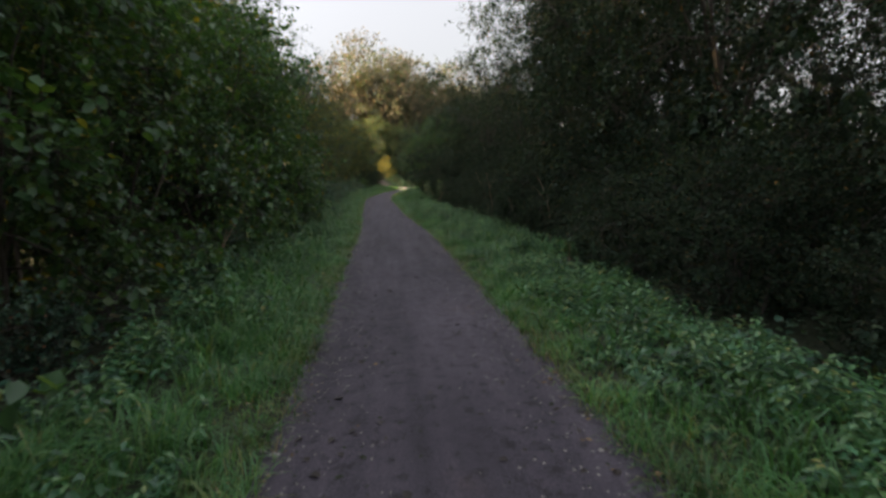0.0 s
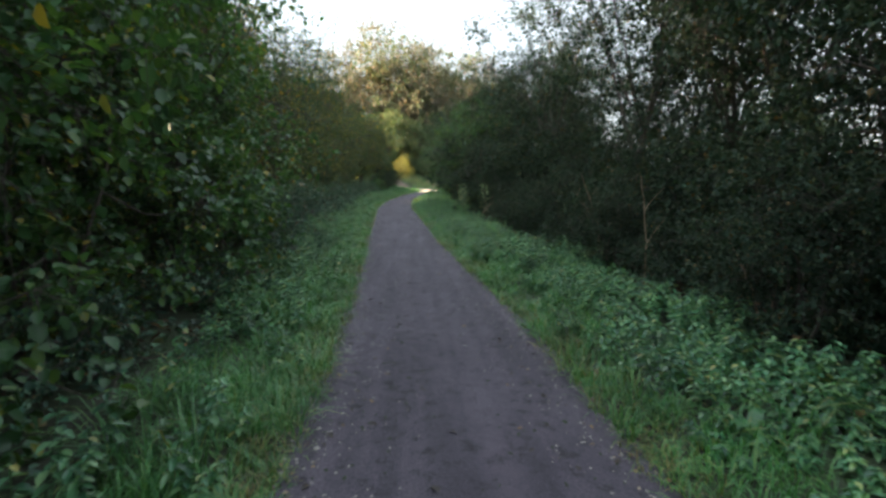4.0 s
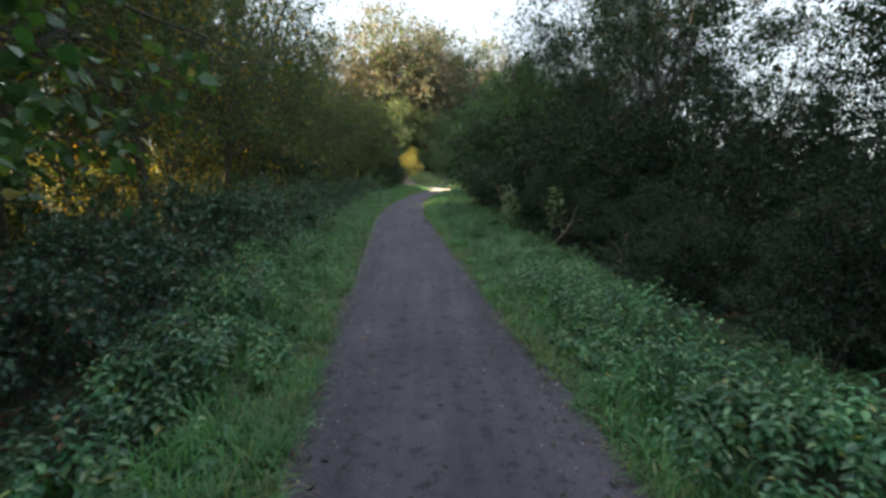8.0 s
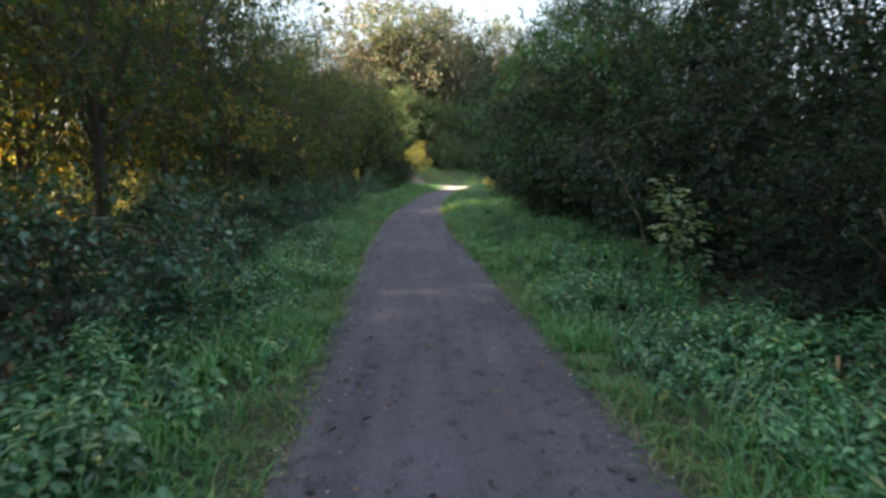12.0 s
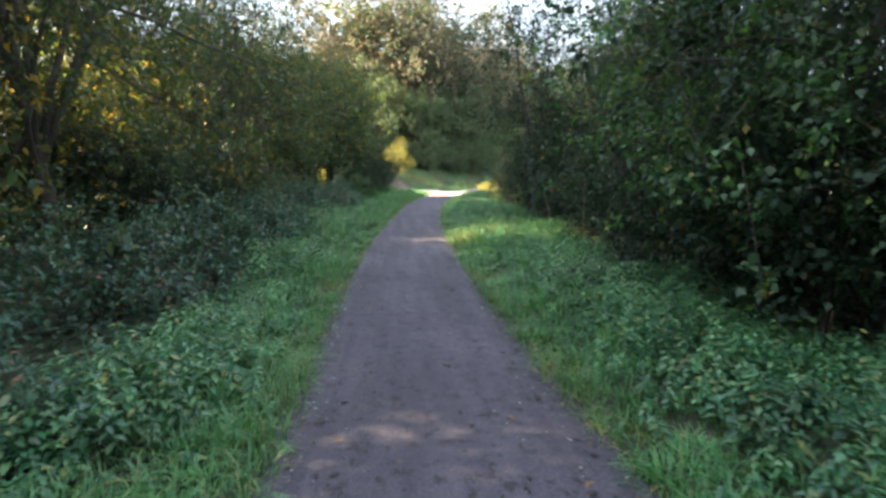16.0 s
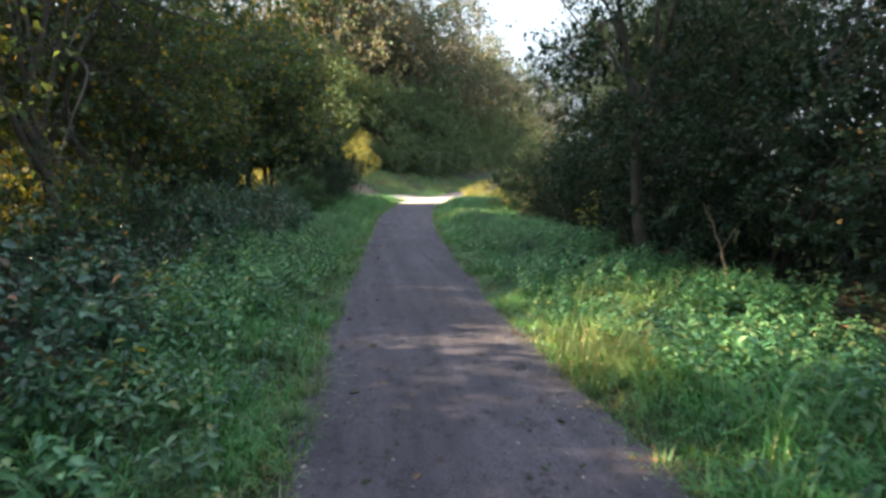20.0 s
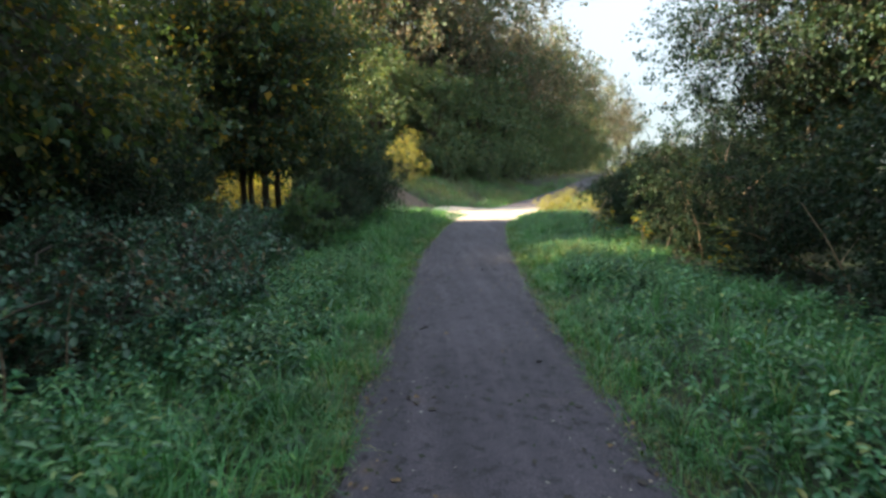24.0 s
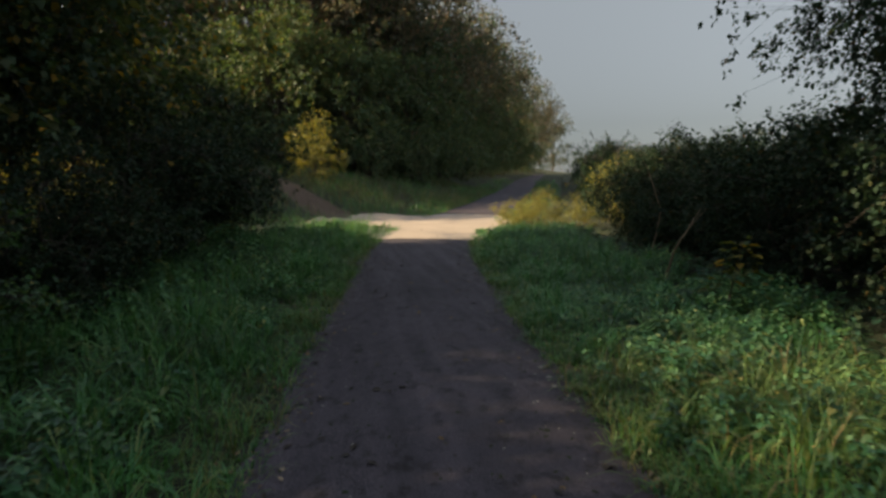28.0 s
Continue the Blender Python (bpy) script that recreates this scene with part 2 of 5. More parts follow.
def path_material():
    m, n, l, bsdf = material("cinder_path")
    big, mid, fine = noise_node(n, l, 0.7, 4.0), noise_node(n, l, 9.0, 5.0, 0.7), noise_node(n, l, 95.0, 3.0, 0.7)
    base = ramp(n, [(0.3, (0.056, 0.0475, 0.063)), (0.7, (0.092, 0.0795, 0.101))])
    l.new(big.outputs["Fac"], base.inputs["Fac"])
    spots = ramp(n, [(0.34, (0.42, 0.40, 0.40)), (0.46, (0.95, 0.95, 0.96)), (0.66, (1.05, 1.04, 1.05)), (0.74, (1.45, 1.42, 1.4))])
    l.new(mid.outputs["Fac"], spots.inputs["Fac"])
    grain = ramp(n, [(0.32, (0.5, 0.5, 0.5)), (0.52, (1, 1, 1)), (0.7, (1.8, 1.75, 1.72))])
    l.new(fine.outputs["Fac"], grain.inputs["Fac"])
    a = n.new("ShaderNodeMix")
    b = n.new("ShaderNodeMix")
    for k, first, second in ((a, base, spots), (b, None, grain)):
        k.data_type, k.blend_type = "RGBA", "MULTIPLY"
        k.inputs["Factor"].default_value = 1.0
        l.new(first.outputs["Color"] if first else a.outputs["Result"], k.inputs["A"])
        l.new(second.outputs["Color"], k.inputs["B"])
    tc, mp, st = n.new("ShaderNodeTexCoord"), n.new("ShaderNodeMapping"), n.new("ShaderNodeTexNoise")
    mp.inputs["Scale"].default_value = (5.0, 0.35, 1.0)
    st.inputs["Scale"].default_value, st.inputs["Detail"].default_value = 1.0, 4.0
    l.new(tc.outputs["Object"], mp.inputs["Vector"])
    l.new(mp.outputs["Vector"], st.inputs["Vector"])
    worn = ramp(n, [(0.32, (0.74, 0.74, 0.75)), (0.5, (1, 1, 1)), (0.7, (1.3, 1.28, 1.26))])
    l.new(st.outputs["Fac"], worn.inputs["Fac"])
    c = n.new("ShaderNodeMix")
    c.data_type, c.blend_type = "RGBA", "MULTIPLY"
    c.inputs["Factor"].default_value = 1.0
    l.new(b.outputs["Result"], c.inputs["A"])
    l.new(worn.outputs["Color"], c.inputs["B"])
    l.new(c.outputs["Result"], bsdf.inputs["Base Color"])
    h = n.new("ShaderNodeMath")
    h.operation = "ADD"
    l.new(mid.outputs["Fac"], h.inputs[0])
    l.new(fine.outputs["Fac"], h.inputs[1])
    bp = n.new("ShaderNodeBump")
    bp.inputs["Strength"].default_value, bp.inputs["Distance"].default_value = 0.6, 0.015
    l.new(h.outputs["Value"], bp.inputs["Height"])
    l.new(bp.outputs["Normal"], bsdf.inputs["Normal"])
    bsdf.inputs["Roughness"].default_value = 0.8
    return m


M_PATH = path_material()


# ---- mesh helpers ----
def mesh_of(name, verts, groups, mat, smooth=False):
    """A mesh from an array of places and arrays of faces, each with its own number of corners."""
    me = bpy.data.meshes.new(name)
    groups = [np.asarray(g, dtype=np.int32) for g in groups if len(g)]
    me.vertices.add(len(verts))
    me.vertices.foreach_set("co", np.asarray(verts, dtype=np.float32).ravel())
    loops = np.concatenate([g.ravel() for g in groups])
    sizes = np.concatenate([np.full(len(g), g.shape[1], dtype=np.int32) for g in groups])
    me.loops.add(len(loops))
    me.loops.foreach_set("vertex_index", loops)
    me.polygons.add(len(sizes))
    me.polygons.foreach_set("loop_start", np.concatenate([[0], np.cumsum(sizes)[:-1]]).astype(np.int32))
    me.update(calc_edges=True)
    if smooth:
        me.polygons.foreach_set("use_smooth", np.ones(len(sizes), dtype=bool))
    me.materials.append(mat)
    return me


def part(name, me, parent, label="", kind=""):
    ob = new(name, me)
    ob.parent = parent
    return tagged(ob, label=label, kind=kind)


def unit(v):
    return v / np.maximum(np.linalg.norm(v, axis=-1, keepdims=True), 1e-9)


def tube(points, radii, sides=6):
    """Places and quads of a tapered round limb along the points."""
    points, radii = np.asarray(points, float), np.asarray(radii, float)
    way = unit(np.gradient(points, axis=0))
    ref = np.where(np.abs(way[:, 2:3]) > 0.8, [[1.0, 0, 0]], [[0, 0, 1.0]])
    a = unit(np.cross(way, ref))
    b = np.cross(way, a)
    ang = np.arange(sides) * 2 * np.pi / sides
    ring = a[:, None] * np.cos(ang)[None, :, None] + b[:, None] * np.sin(ang)[None, :, None]
    verts = (points[:, None] + ring * radii[:, None, None]).reshape(-1, 3)
    k, j = np.meshgrid(np.arange(len(points) - 1), np.arange(sides), indexing="ij")
    p, q = k * sides + j, k * sides + (j + 1) % sides
    quads = np.stack([p, q, q + sides, p + sides], -1).reshape(-1, 4)
    return verts, quads


def joined(pieces):
    """Joins (places, quads) pieces into one."""
    verts, quads, at = [], [], 0
    for v, q in pieces:
        verts.append(v)
        quads.append(q + at)
        at += len(v)
    return np.concatenate(verts), np.concatenate(quads)


def leaf_blades(base, way, up, length, width, near=True, droop=0.15):
    """Folded leaves: six corners and two quads each when near, four corners when far."""
    n = len(base)
    way = unit(way)
    side = unit(np.cross(way, up))
    top = np.cross(side, way)
    L, W = length[:, None], width[:, None]
    down = np.array([[0, 0, -1.0]]) * L * droop
    tip = base + way * L + down
    if near:
        l1 = base + way * L * 0.3 + side * W * 0.46 + top * W * 0.16
        l2 = base + way * L * 0.68 + side * W * 0.40 + top * W * 0.14 + down * 0.4
        r1 = base + way * L * 0.3 - side * W * 0.46 + top * W * 0.16
        r2 = base + way * L * 0.68 - side * W * 0.40 + top * W * 0.14 + down * 0.4
        verts = np.stack([base, l1, l2, tip, r2, r1], 1).reshape(-1, 3)
        k = np.arange(n)[:, None] * 6
        quads = np.concatenate([k + [[0, 3, 2, 1]], k + [[0, 5, 4, 3]]])
    else:
        l1 = base + way * L * 0.45 + side * W * 0.5 + top * W * 0.15
        r1 = base + way * L * 0.45 - side * W * 0.5 + top * W * 0.15
        verts = np.stack([base, r1, tip, l1], 1).reshape(-1, 3)
        quads = np.arange(n)[:, None] * 4 + [[0, 1, 2, 3]]
    return verts, quads


def bezier(a, b, c, n):
    t = np.linspace(0, 1, n)[:, None]
    return (1 - t) ** 2 * a + 2 * t * (1 - t) * b + t * t * c


# ---- the plan: the line of the path, its half width, the lie of the land ----
LINE = np.array([(1.95, -25), (1.85, -8), (1.75, 0), (1.65, 4), (1.57, 8), (1.49, 11.5), (1.38, 14.2), (1.15, 17), (0.99, 20),
                 (0.84, 24), (0.62, 28), (0.50, 31), (0.49, 34), (0.54, 37), (0.70, 40), (0.94, 43), (1.2, 46), (1.5, 49),
                 (1.77, 51), (2.14, 53), (2.5, 55.2), (3.0, 57.5), (4.5, 61.5), (6.4, 65.8), (9.8, 72), (14.3, 81), (23, 100), (42, 138)]) - (0.02, 0)
HALF = np.array([0.98] * 3 + [0.94, 0.98, 0.99, 0.92, 0.9, 0.89, 0.90, 0.94, 0.89, 0.9, 0.88, 0.83, 0.83, 0.86, 0.94, 0.96, 0.98, 1.0, 1.06, 1.2, 1.25, 1.2, 1.2, 1.2, 1.2]) + 0.03


def smooth_line(pts, step, extra=None):
    """A smooth line through the points, at even steps; with it a value carried along."""
    pts = np.asarray(pts, float)
    s = np.concatenate([[0], np.cumsum(np.linalg.norm(np.diff(pts, axis=0), axis=1))])
    q = np.arange(0, s[-1], step)
    cols = [np.interp(q, s, c) for c in pts.T] + ([np.interp(q, s, extra)] if extra is not None else [])
    k = max(1, int(2.0 / step))
    ker = np.ones(2 * k + 1) / (2 * k + 1)
    return np.stack([np.convolve(np.pad(c, k, mode="reflect", reflect_type="odd"), ker, "valid") for c in cols], 1)


FINE = smooth_line(LINE, 0.25, HALF)
TRACK = smooth_line([(3.6, 60.2), (2.0, 63.2), (-0.6, 67.6), (-3.2, 72.4), (-6.5, 80), (-9, 92)], 0.25)


def from_line(x, y, line):
    """Signed distance from a line (plus is to its right), and the nearest step on it."""
    x, y = np.atleast_1d(np.asarray(x, float)), np.atleast_1d(np.asarray(y, float))
    near = np.empty(len(x), int)
    for a in range(0, len(x), 4000):
        d2 = (x[a:a + 4000, None] - line[None, :, 0]) ** 2 + (y[a:a + 4000, None] - line[None, :, 1]) ** 2
        near[a:a + 4000] = d2.argmin(1)
    way = unit(np.gradient(line[:, :2], axis=0))[near]
    dx, dy = x - line[near, 0], y - line[near, 1]
    return np.sign(dx * way[:, 1] - dy * way[:, 0]) * np.hypot(dx, dy), near


def step01(v, a, b):
    t = np.clip((v - a) / (b - a), 0, 1)
    return t * t * (3 - 2 * t)


def land(x, y):
    """Height of the ground."""
    x, y = np.atleast_1d(np.asarray(x, float)), np.atleast_1d(np.asarray(y, float))
    d, near = from_line(x, y, FINE)
    half = FINE[near, 2]
    off = np.abs(d) - half
    z = 0.10 * step01(off, 0.0, 0.9) * (1 + 0.5 * np.sin(0.9 * x + 0.4 * y)) * step01(64 - y, 0, 8)
    z += 0.05 * step01(off, 0.2, 1.5) * np.sin(1.7 * x + 1.1 * y) * np.cos(0.8 * y - 0.6 * x)
    z += np.clip(FINE[near, 1] - 66, 0, 60) * 0.04
    left = step01(-d, 1.4, 8.5) * step01(y, 61.5, 69) * 1.45
    z += left + step01(-d, 6, 14) * step01(y, 64, 74) * 0.8
    z += 0.25 * step01(-d, 0.9, 2.6) * step01(y, 49, 55) * step01(60.5 - y, 0, 4)
    td, _ = from_line(x, y, TRACK)
    z -= 0.12 * step01(1.1 - np.abs(td), 0, 0.6) * step01(y, 63, 66)
    z += np.clip(np.hypot(x, y - 40) - 90, 0, 400) * 0.015
    return z


def land1(x, y):
    return float(land(x, y)[0])


# ---- ground, path, track ----
def axis_steps(lo, hi, fine_lo, fine_hi, fine, grow):
    v, st = [fine_hi], fine
    while v[-1] < hi:
        st *= grow
        v.append(v[-1] + st)
    w, st = [fine_lo], fine
    while w[-1] > lo:
        st *= grow
        w.append(w[-1] - st)
    return np.concatenate([w[::-1], np.arange(fine_lo + fine, fine_hi - fine / 2, fine), v])


def ground():
    xs, ys = axis_steps(-700, 700, -5, 10, 0.18, 1.25), axis_steps(-600, 900, -4, 80, 0.25, 1.25)
    X, Y = np.meshgrid(xs, ys)
    Z = land(X.ravel(), Y.ravel()) - 0.012
    d, near = from_line(X.ravel(), Y.ravel(), FINE)
    Z -= 0.03 * step01(FINE[near, 2] - 0.12 - np.abs(d), 0, 0.2)
    n, m = len(xs), len(ys)
    k, j = np.meshgrid(np.arange(m - 1), np.arange(n - 1), indexing="ij")
    p = k * n + j
    quads = np.stack([p, p + 1, p + n + 1, p + n], -1).reshape(-1, 4)
    ob = new("ground", mesh_of("ground", np.stack([X.ravel(), Y.ravel(), Z], 1), [quads], M_SOIL, True))
    tagged(ob, "dark woodland soil with thin green growth", "ground", kind="structure")


def strip(name, line, half, mat, across, lift, crown, label, seed, ragged, left=0.0):
    way = unit(np.gradient(line[:, :2], axis=0))
    right = np.stack([way[:, 1], -way[:, 0]], 1)
    rng = np.random.default_rng(seed)
    n = len(line)
    edge = [np.convolve(rng.normal(0, ragged, n + 6), np.ones(3) / 3, "valid")[:n] for _ in range(2)]
    u = np.linspace(-1, 1, across)
    w = np.where(u[None, :] < 0, (half + left + edge[0])[:, None], (half + edge[1])[:, None])
    P = line[:, None, :2] + right[:, None] * (u[None, :] * w)[..., None]
    Z = land(P[..., 0].ravel(), P[..., 1].ravel()).reshape(n, across) + lift + crown * (1 - u[None] ** 2) - 0.022 * np.abs(u[None]) ** 6
    Z += rng.normal(0, 0.0022, Z.shape)
    k, j = np.meshgrid(np.arange(n - 1), np.arange(across - 1), indexing="ij")
    p = k * across + j
    quads = np.stack([p, p + 1, p + across + 1, p + across], -1).reshape(-1, 4)
    ob = new(name, mesh_of(name, np.concatenate([P, Z[..., None]], -1).reshape(-1, 3), [quads], mat, True))
    return tagged(ob, label, "path", kind="structure")


ground()
PATH_FINE = smooth_line(LINE, 0.12, HALF)
strip("footpath", PATH_FINE, PATH_FINE[:, 2], M_PATH, 21, 0.012, 0.02, "dark grey compacted cinder footpath with grit and leaf bits", 3, 0.035)
strip("dirt_track", TRACK, np.interp(np.arange(len(TRACK)), [0, 12, 30, 60], [1.7, 1.2, 0.62, 0.5]), M_EARTH, 11, 0.008, 0.01, "bare brown earth track climbing into the wood", 4, 0.08)


# Sunlit band at the junction, its brightness put into a paler surface.
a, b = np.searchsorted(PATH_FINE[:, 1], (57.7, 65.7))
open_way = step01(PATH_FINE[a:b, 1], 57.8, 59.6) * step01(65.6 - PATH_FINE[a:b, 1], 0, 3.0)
strip("sunlit_crossing", PATH_FINE[a:b], PATH_FINE[a:b, 2] + 0.12 + 0.7 * open_way, M_SUNLIT_GRAVEL, 25, 0.02, 0.02, "junction of track and footpath, paled to hold the sunlit band", 5, 0.05, 2.4 * open_way)


# ---- woody plants ----
def crown_clusters(rng, count, centre, radii, ragged, gap, low, clump=14, tight=0.2):
    """Places of leaf sprays, gathered in boughs of an uneven crown with gaps, and their outward ways."""
    got, shift, centre, radii = [], Vector(rng.uniform(-50, 50, 3)), np.asarray(centre), np.asarray(radii)
    while len(got) < count:
        v = rng.normal(size=3)
        v /= np.linalg.norm(v)
        reach = 1 + ragged * 1.6 * noise.noise(Vector(v * 1.8) + shift)
        p = v * reach * rng.uniform(0.12, 1.0) ** 0.45
        if noise.noise(Vector(p * 2.6) - shift) < gap:
            continue
        bough = centre + p * radii
        spread = np.array([1, 1, 0.55]) * tight * radii.min() * rng.uniform(0.7, 1.4)
        tilt = rng.normal(0, 0.35, 2)
        for k in range(int(rng.integers(clump // 2, clump + clump // 2))):
            q = rng.normal(0, 1, 3) * spread
            q[2] += q[0] * tilt[0] + q[1] * tilt[1] - 0.35 * (q[0] ** 2 + q[1] ** 2) / (spread[0] * 2)
            c = bough + q
            if c[2] > low:
                o = unit((c - centre) / radii)
                got.append(np.concatenate([c, o, bough]))
    got = np.array(got[:count])
    return got[:, :3], got[:, 3:6], got[:, 6:]


def woody(name, seed, stems, stem_r, trunk_top, centre, radii, clusters, leaf, ratio, leaf_mat, label, category,
          per_twig=5, twigs=3, spray=0.3, ragged=0.3, gap=-0.12, low=0.1, near=True, splay=0.25, bark=M_BARK, bend=0.3, clump=14, tight=0.2):
    """A shrub or tree: an Empty with its stems or trunk, limbs, twigs and leaves."""
    rng = np.random.default_rng(seed)
    root = tagged(new(name), label, category)
    centre, radii = np.array(centre, float), np.array(radii, float)
    paths = []
    if trunk_top > 0:
        top = np.array([rng.normal(0, 0.12), rng.normal(0, 0.12), trunk_top])
        pts = bezier(np.array([0, 0, -0.15]), np.array([rng.normal(0, bend), rng.normal(0, bend), trunk_top * 0.5]), top, 9)
        pts += rng.normal(0, 0.015, pts.shape)
        rad = stem_r * np.linspace(1, 0.62, 9)
        rad[:2] *= (1.45, 1.15)
        part("trunk", mesh_of("trunk", *[(v, [q]) for v, q in [tube(pts, rad, 9)]][0], bark, True), root)
        starts = [pts[rng.integers(5, 9)] for _ in range(stems)]
    else:
        starts = [np.array([rng.normal(0, splay), rng.normal(0, splay), -0.1]) for _ in range(stems)]
    for k, st in enumerate(starts):
        ang = 2 * np.pi * (k + rng.uniform(-0.3, 0.3)) / stems
        goal = centre + radii * np.array([math.cos(ang) * rng.uniform(0.3, 0.8), math.sin(ang) * rng.uniform(0.3, 0.8), rng.uniform(-0.2, 0.85)])
        mid = (st + goal) / 2 + np.array([0, 0, 0.12 * radii[2]]) + rng.normal(0, 0.12, 3) * radii
        pts = bezier(st, mid, goal, 9) + np.concatenate([np.zeros((1, 3)), rng.normal(0, 0.02, (8, 3))])
        r0 = stem_r * (0.55 if trunk_top > 0 else 1.0) * rng.uniform(0.7, 1.1)
        v, q = tube(pts, r0 * np.linspace(1, 0.22, 9), 6)
        part("limb" if trunk_top > 0 else "stem", mesh_of("limb", v, [q], bark, True), root)
        paths.append(pts[2:])
    C, O, B = crown_clusters(rng, clusters, centre, radii, ragged, gap, low, clump, tight)
    skeleton = np.concatenate(paths)
    pieces = []
    for b in np.unique(B, axis=0):
        s = skeleton[((skeleton - b) ** 2).sum(1).argmin()]
        far = np.linalg.norm(b - s)
        if far > 0.1:
            pts = bezier(s, (s + b) / 2 + rng.normal(0, 0.16 * far, 3), b, 6) + rng.normal(0, 0.015, (6, 3))
            pieces.append(tube(pts, np.linspace(0.006 + 0.008 * far, 0.004, 6), 4))
    for c, b in zip(C, B):
        bow = (b + c) / 2 + rng.normal(0, 0.04, 3)
        pieces.append(tube(bezier(b, bow, c, 3), (0.0045, 0.0035, 0.002), 3) if near else tube(np.array([b, c]), (0.0045, 0.002), 3))
    n = len(C)
    ways = unit(O[:, None] * 0.7 + rng.normal(0, 0.75, (n, twigs, 3)) + np.array([0, 0, -0.1]))
    long = spray * rng.uniform(0.6, 1.3, (n, twigs))
    ends = C[:, None] + ways * long[..., None]
    if near:
        for c, es in zip(C, ends):
            for e in es:
                pieces.append(tube(np.array([c, e]), (0.003, 0.0015), 3))
    if pieces:
        v, q = joined(pieces)
        part("branchwork", mesh_of("branchwork", v, [q], M_TWIG), root, kind="stuff")
    t = rng.uniform(0.15, 1.0, (n, twigs, per_twig))
    base = C[:, None, None] + ways[:, :, None] * (long[..., None] * t)[..., None] + rng.normal(0, spray * 0.09, (n, twigs, per_twig, 3))
    turn = unit(ways[:, :, None] * 0.6 + rng.normal(0, 0.7, base.shape) + np.array([0, 0, -0.25]))
    up = unit(np.array([0, 0, 1.0]) + rng.normal(0, 0.45, base.shape))
    total = n * twigs * per_twig
    size = leaf * rng.uniform(0.6, 1.25, total)
    v, q = leaf_blades(base.reshape(-1, 3), turn.reshape(-1, 3), up.reshape(-1, 3), size, size * ratio * rng.uniform(0.85, 1.15, total), near)
    part("foliage", mesh_of("foliage", v, [q], leaf_mat), root, kind="stuff")
    return root


used = set()


def plant(ob, x, y, turn=0.0, size=1.0, tall=1.0, sink=0.05, label=""):
    """Sets a woody plant, or a copy of it once it stands, on the ground."""
    m = pose(x, y, land1(x, y) - sink, 0, 0, turn) @ Matrix.Diagonal((size, size, size * tall, 1))
    if ob.name in used:
        ob = copy_thing(ob, m @ Matrix.Diagonal((1 / ob.scale[0], 1 / ob.scale[1], 1 / ob.scale[2], 1)))
    else:
        used.add(ob.name)
        ob.matrix_basis = m
    return tagged(ob, label=label)



hazel_a = woody("hazel_shrub", 11, 8, 0.03, 0, (0, 0, 2.1), (1.6, 1.6, 2.6), 470, 0.078, 0.78, M_HAZEL, "dense green leafy hazel shrub beside the footpath", "shrub", low=0.05, gap=-0.2, spray=0.34, per_twig=10)
hazel_b = woody("hazel_shrub", 12, 8, 0.028, 0, (0, 0, 1.8), (1.6, 1.5, 2.3), 450, 0.074, 0.78, M_HAZEL, "dense green leafy hazel shrub beside the footpath", "shrub", low=0.05, gap=-0.2, spray=0.34, per_twig=10)
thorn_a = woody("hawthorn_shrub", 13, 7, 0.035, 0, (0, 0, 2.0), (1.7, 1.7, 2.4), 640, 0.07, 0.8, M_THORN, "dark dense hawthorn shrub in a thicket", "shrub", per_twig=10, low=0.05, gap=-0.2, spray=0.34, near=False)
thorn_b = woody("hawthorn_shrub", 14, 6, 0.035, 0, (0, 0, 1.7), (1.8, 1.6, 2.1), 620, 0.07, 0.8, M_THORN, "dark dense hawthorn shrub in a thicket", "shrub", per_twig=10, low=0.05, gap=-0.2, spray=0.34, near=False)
ash_a = woody("ash_tree", 15, 10, 0.11, 2.6, (0, 0, 4.4), (2.7, 2.7, 3.9), 1000, 0.085, 0.62, M_ASH, "slender broadleaf tree with a few yellow leaves", "tree", spray=0.45, ragged=0.45, gap=0.02, low=0.9, per_twig=6, near=False)
ash_b = woody("ash_tree", 16, 10, 0.09, 2.0, (0, 0, 4.0), (2.6, 2.4, 3.7), 1000, 0.085, 0.62, M_ASH, "slender broadleaf tree with a few yellow leaves", "tree", spray=0.45, ragged=0.45, gap=0.02, low=0.7, per_twig=6, near=False)
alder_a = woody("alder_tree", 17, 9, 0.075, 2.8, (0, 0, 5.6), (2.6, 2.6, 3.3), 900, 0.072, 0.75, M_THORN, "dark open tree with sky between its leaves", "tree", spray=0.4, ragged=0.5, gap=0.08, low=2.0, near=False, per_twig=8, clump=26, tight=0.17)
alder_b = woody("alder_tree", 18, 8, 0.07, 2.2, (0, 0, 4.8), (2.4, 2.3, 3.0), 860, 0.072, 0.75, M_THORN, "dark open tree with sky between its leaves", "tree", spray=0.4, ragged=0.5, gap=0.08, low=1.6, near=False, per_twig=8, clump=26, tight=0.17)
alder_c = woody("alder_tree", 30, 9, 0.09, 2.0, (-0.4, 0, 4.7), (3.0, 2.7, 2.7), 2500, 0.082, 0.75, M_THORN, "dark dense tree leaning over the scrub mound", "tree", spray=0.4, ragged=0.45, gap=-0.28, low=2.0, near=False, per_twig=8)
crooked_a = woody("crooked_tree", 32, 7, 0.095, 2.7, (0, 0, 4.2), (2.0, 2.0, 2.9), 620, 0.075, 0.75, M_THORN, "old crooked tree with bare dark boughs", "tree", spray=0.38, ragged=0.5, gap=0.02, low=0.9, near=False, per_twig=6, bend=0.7)
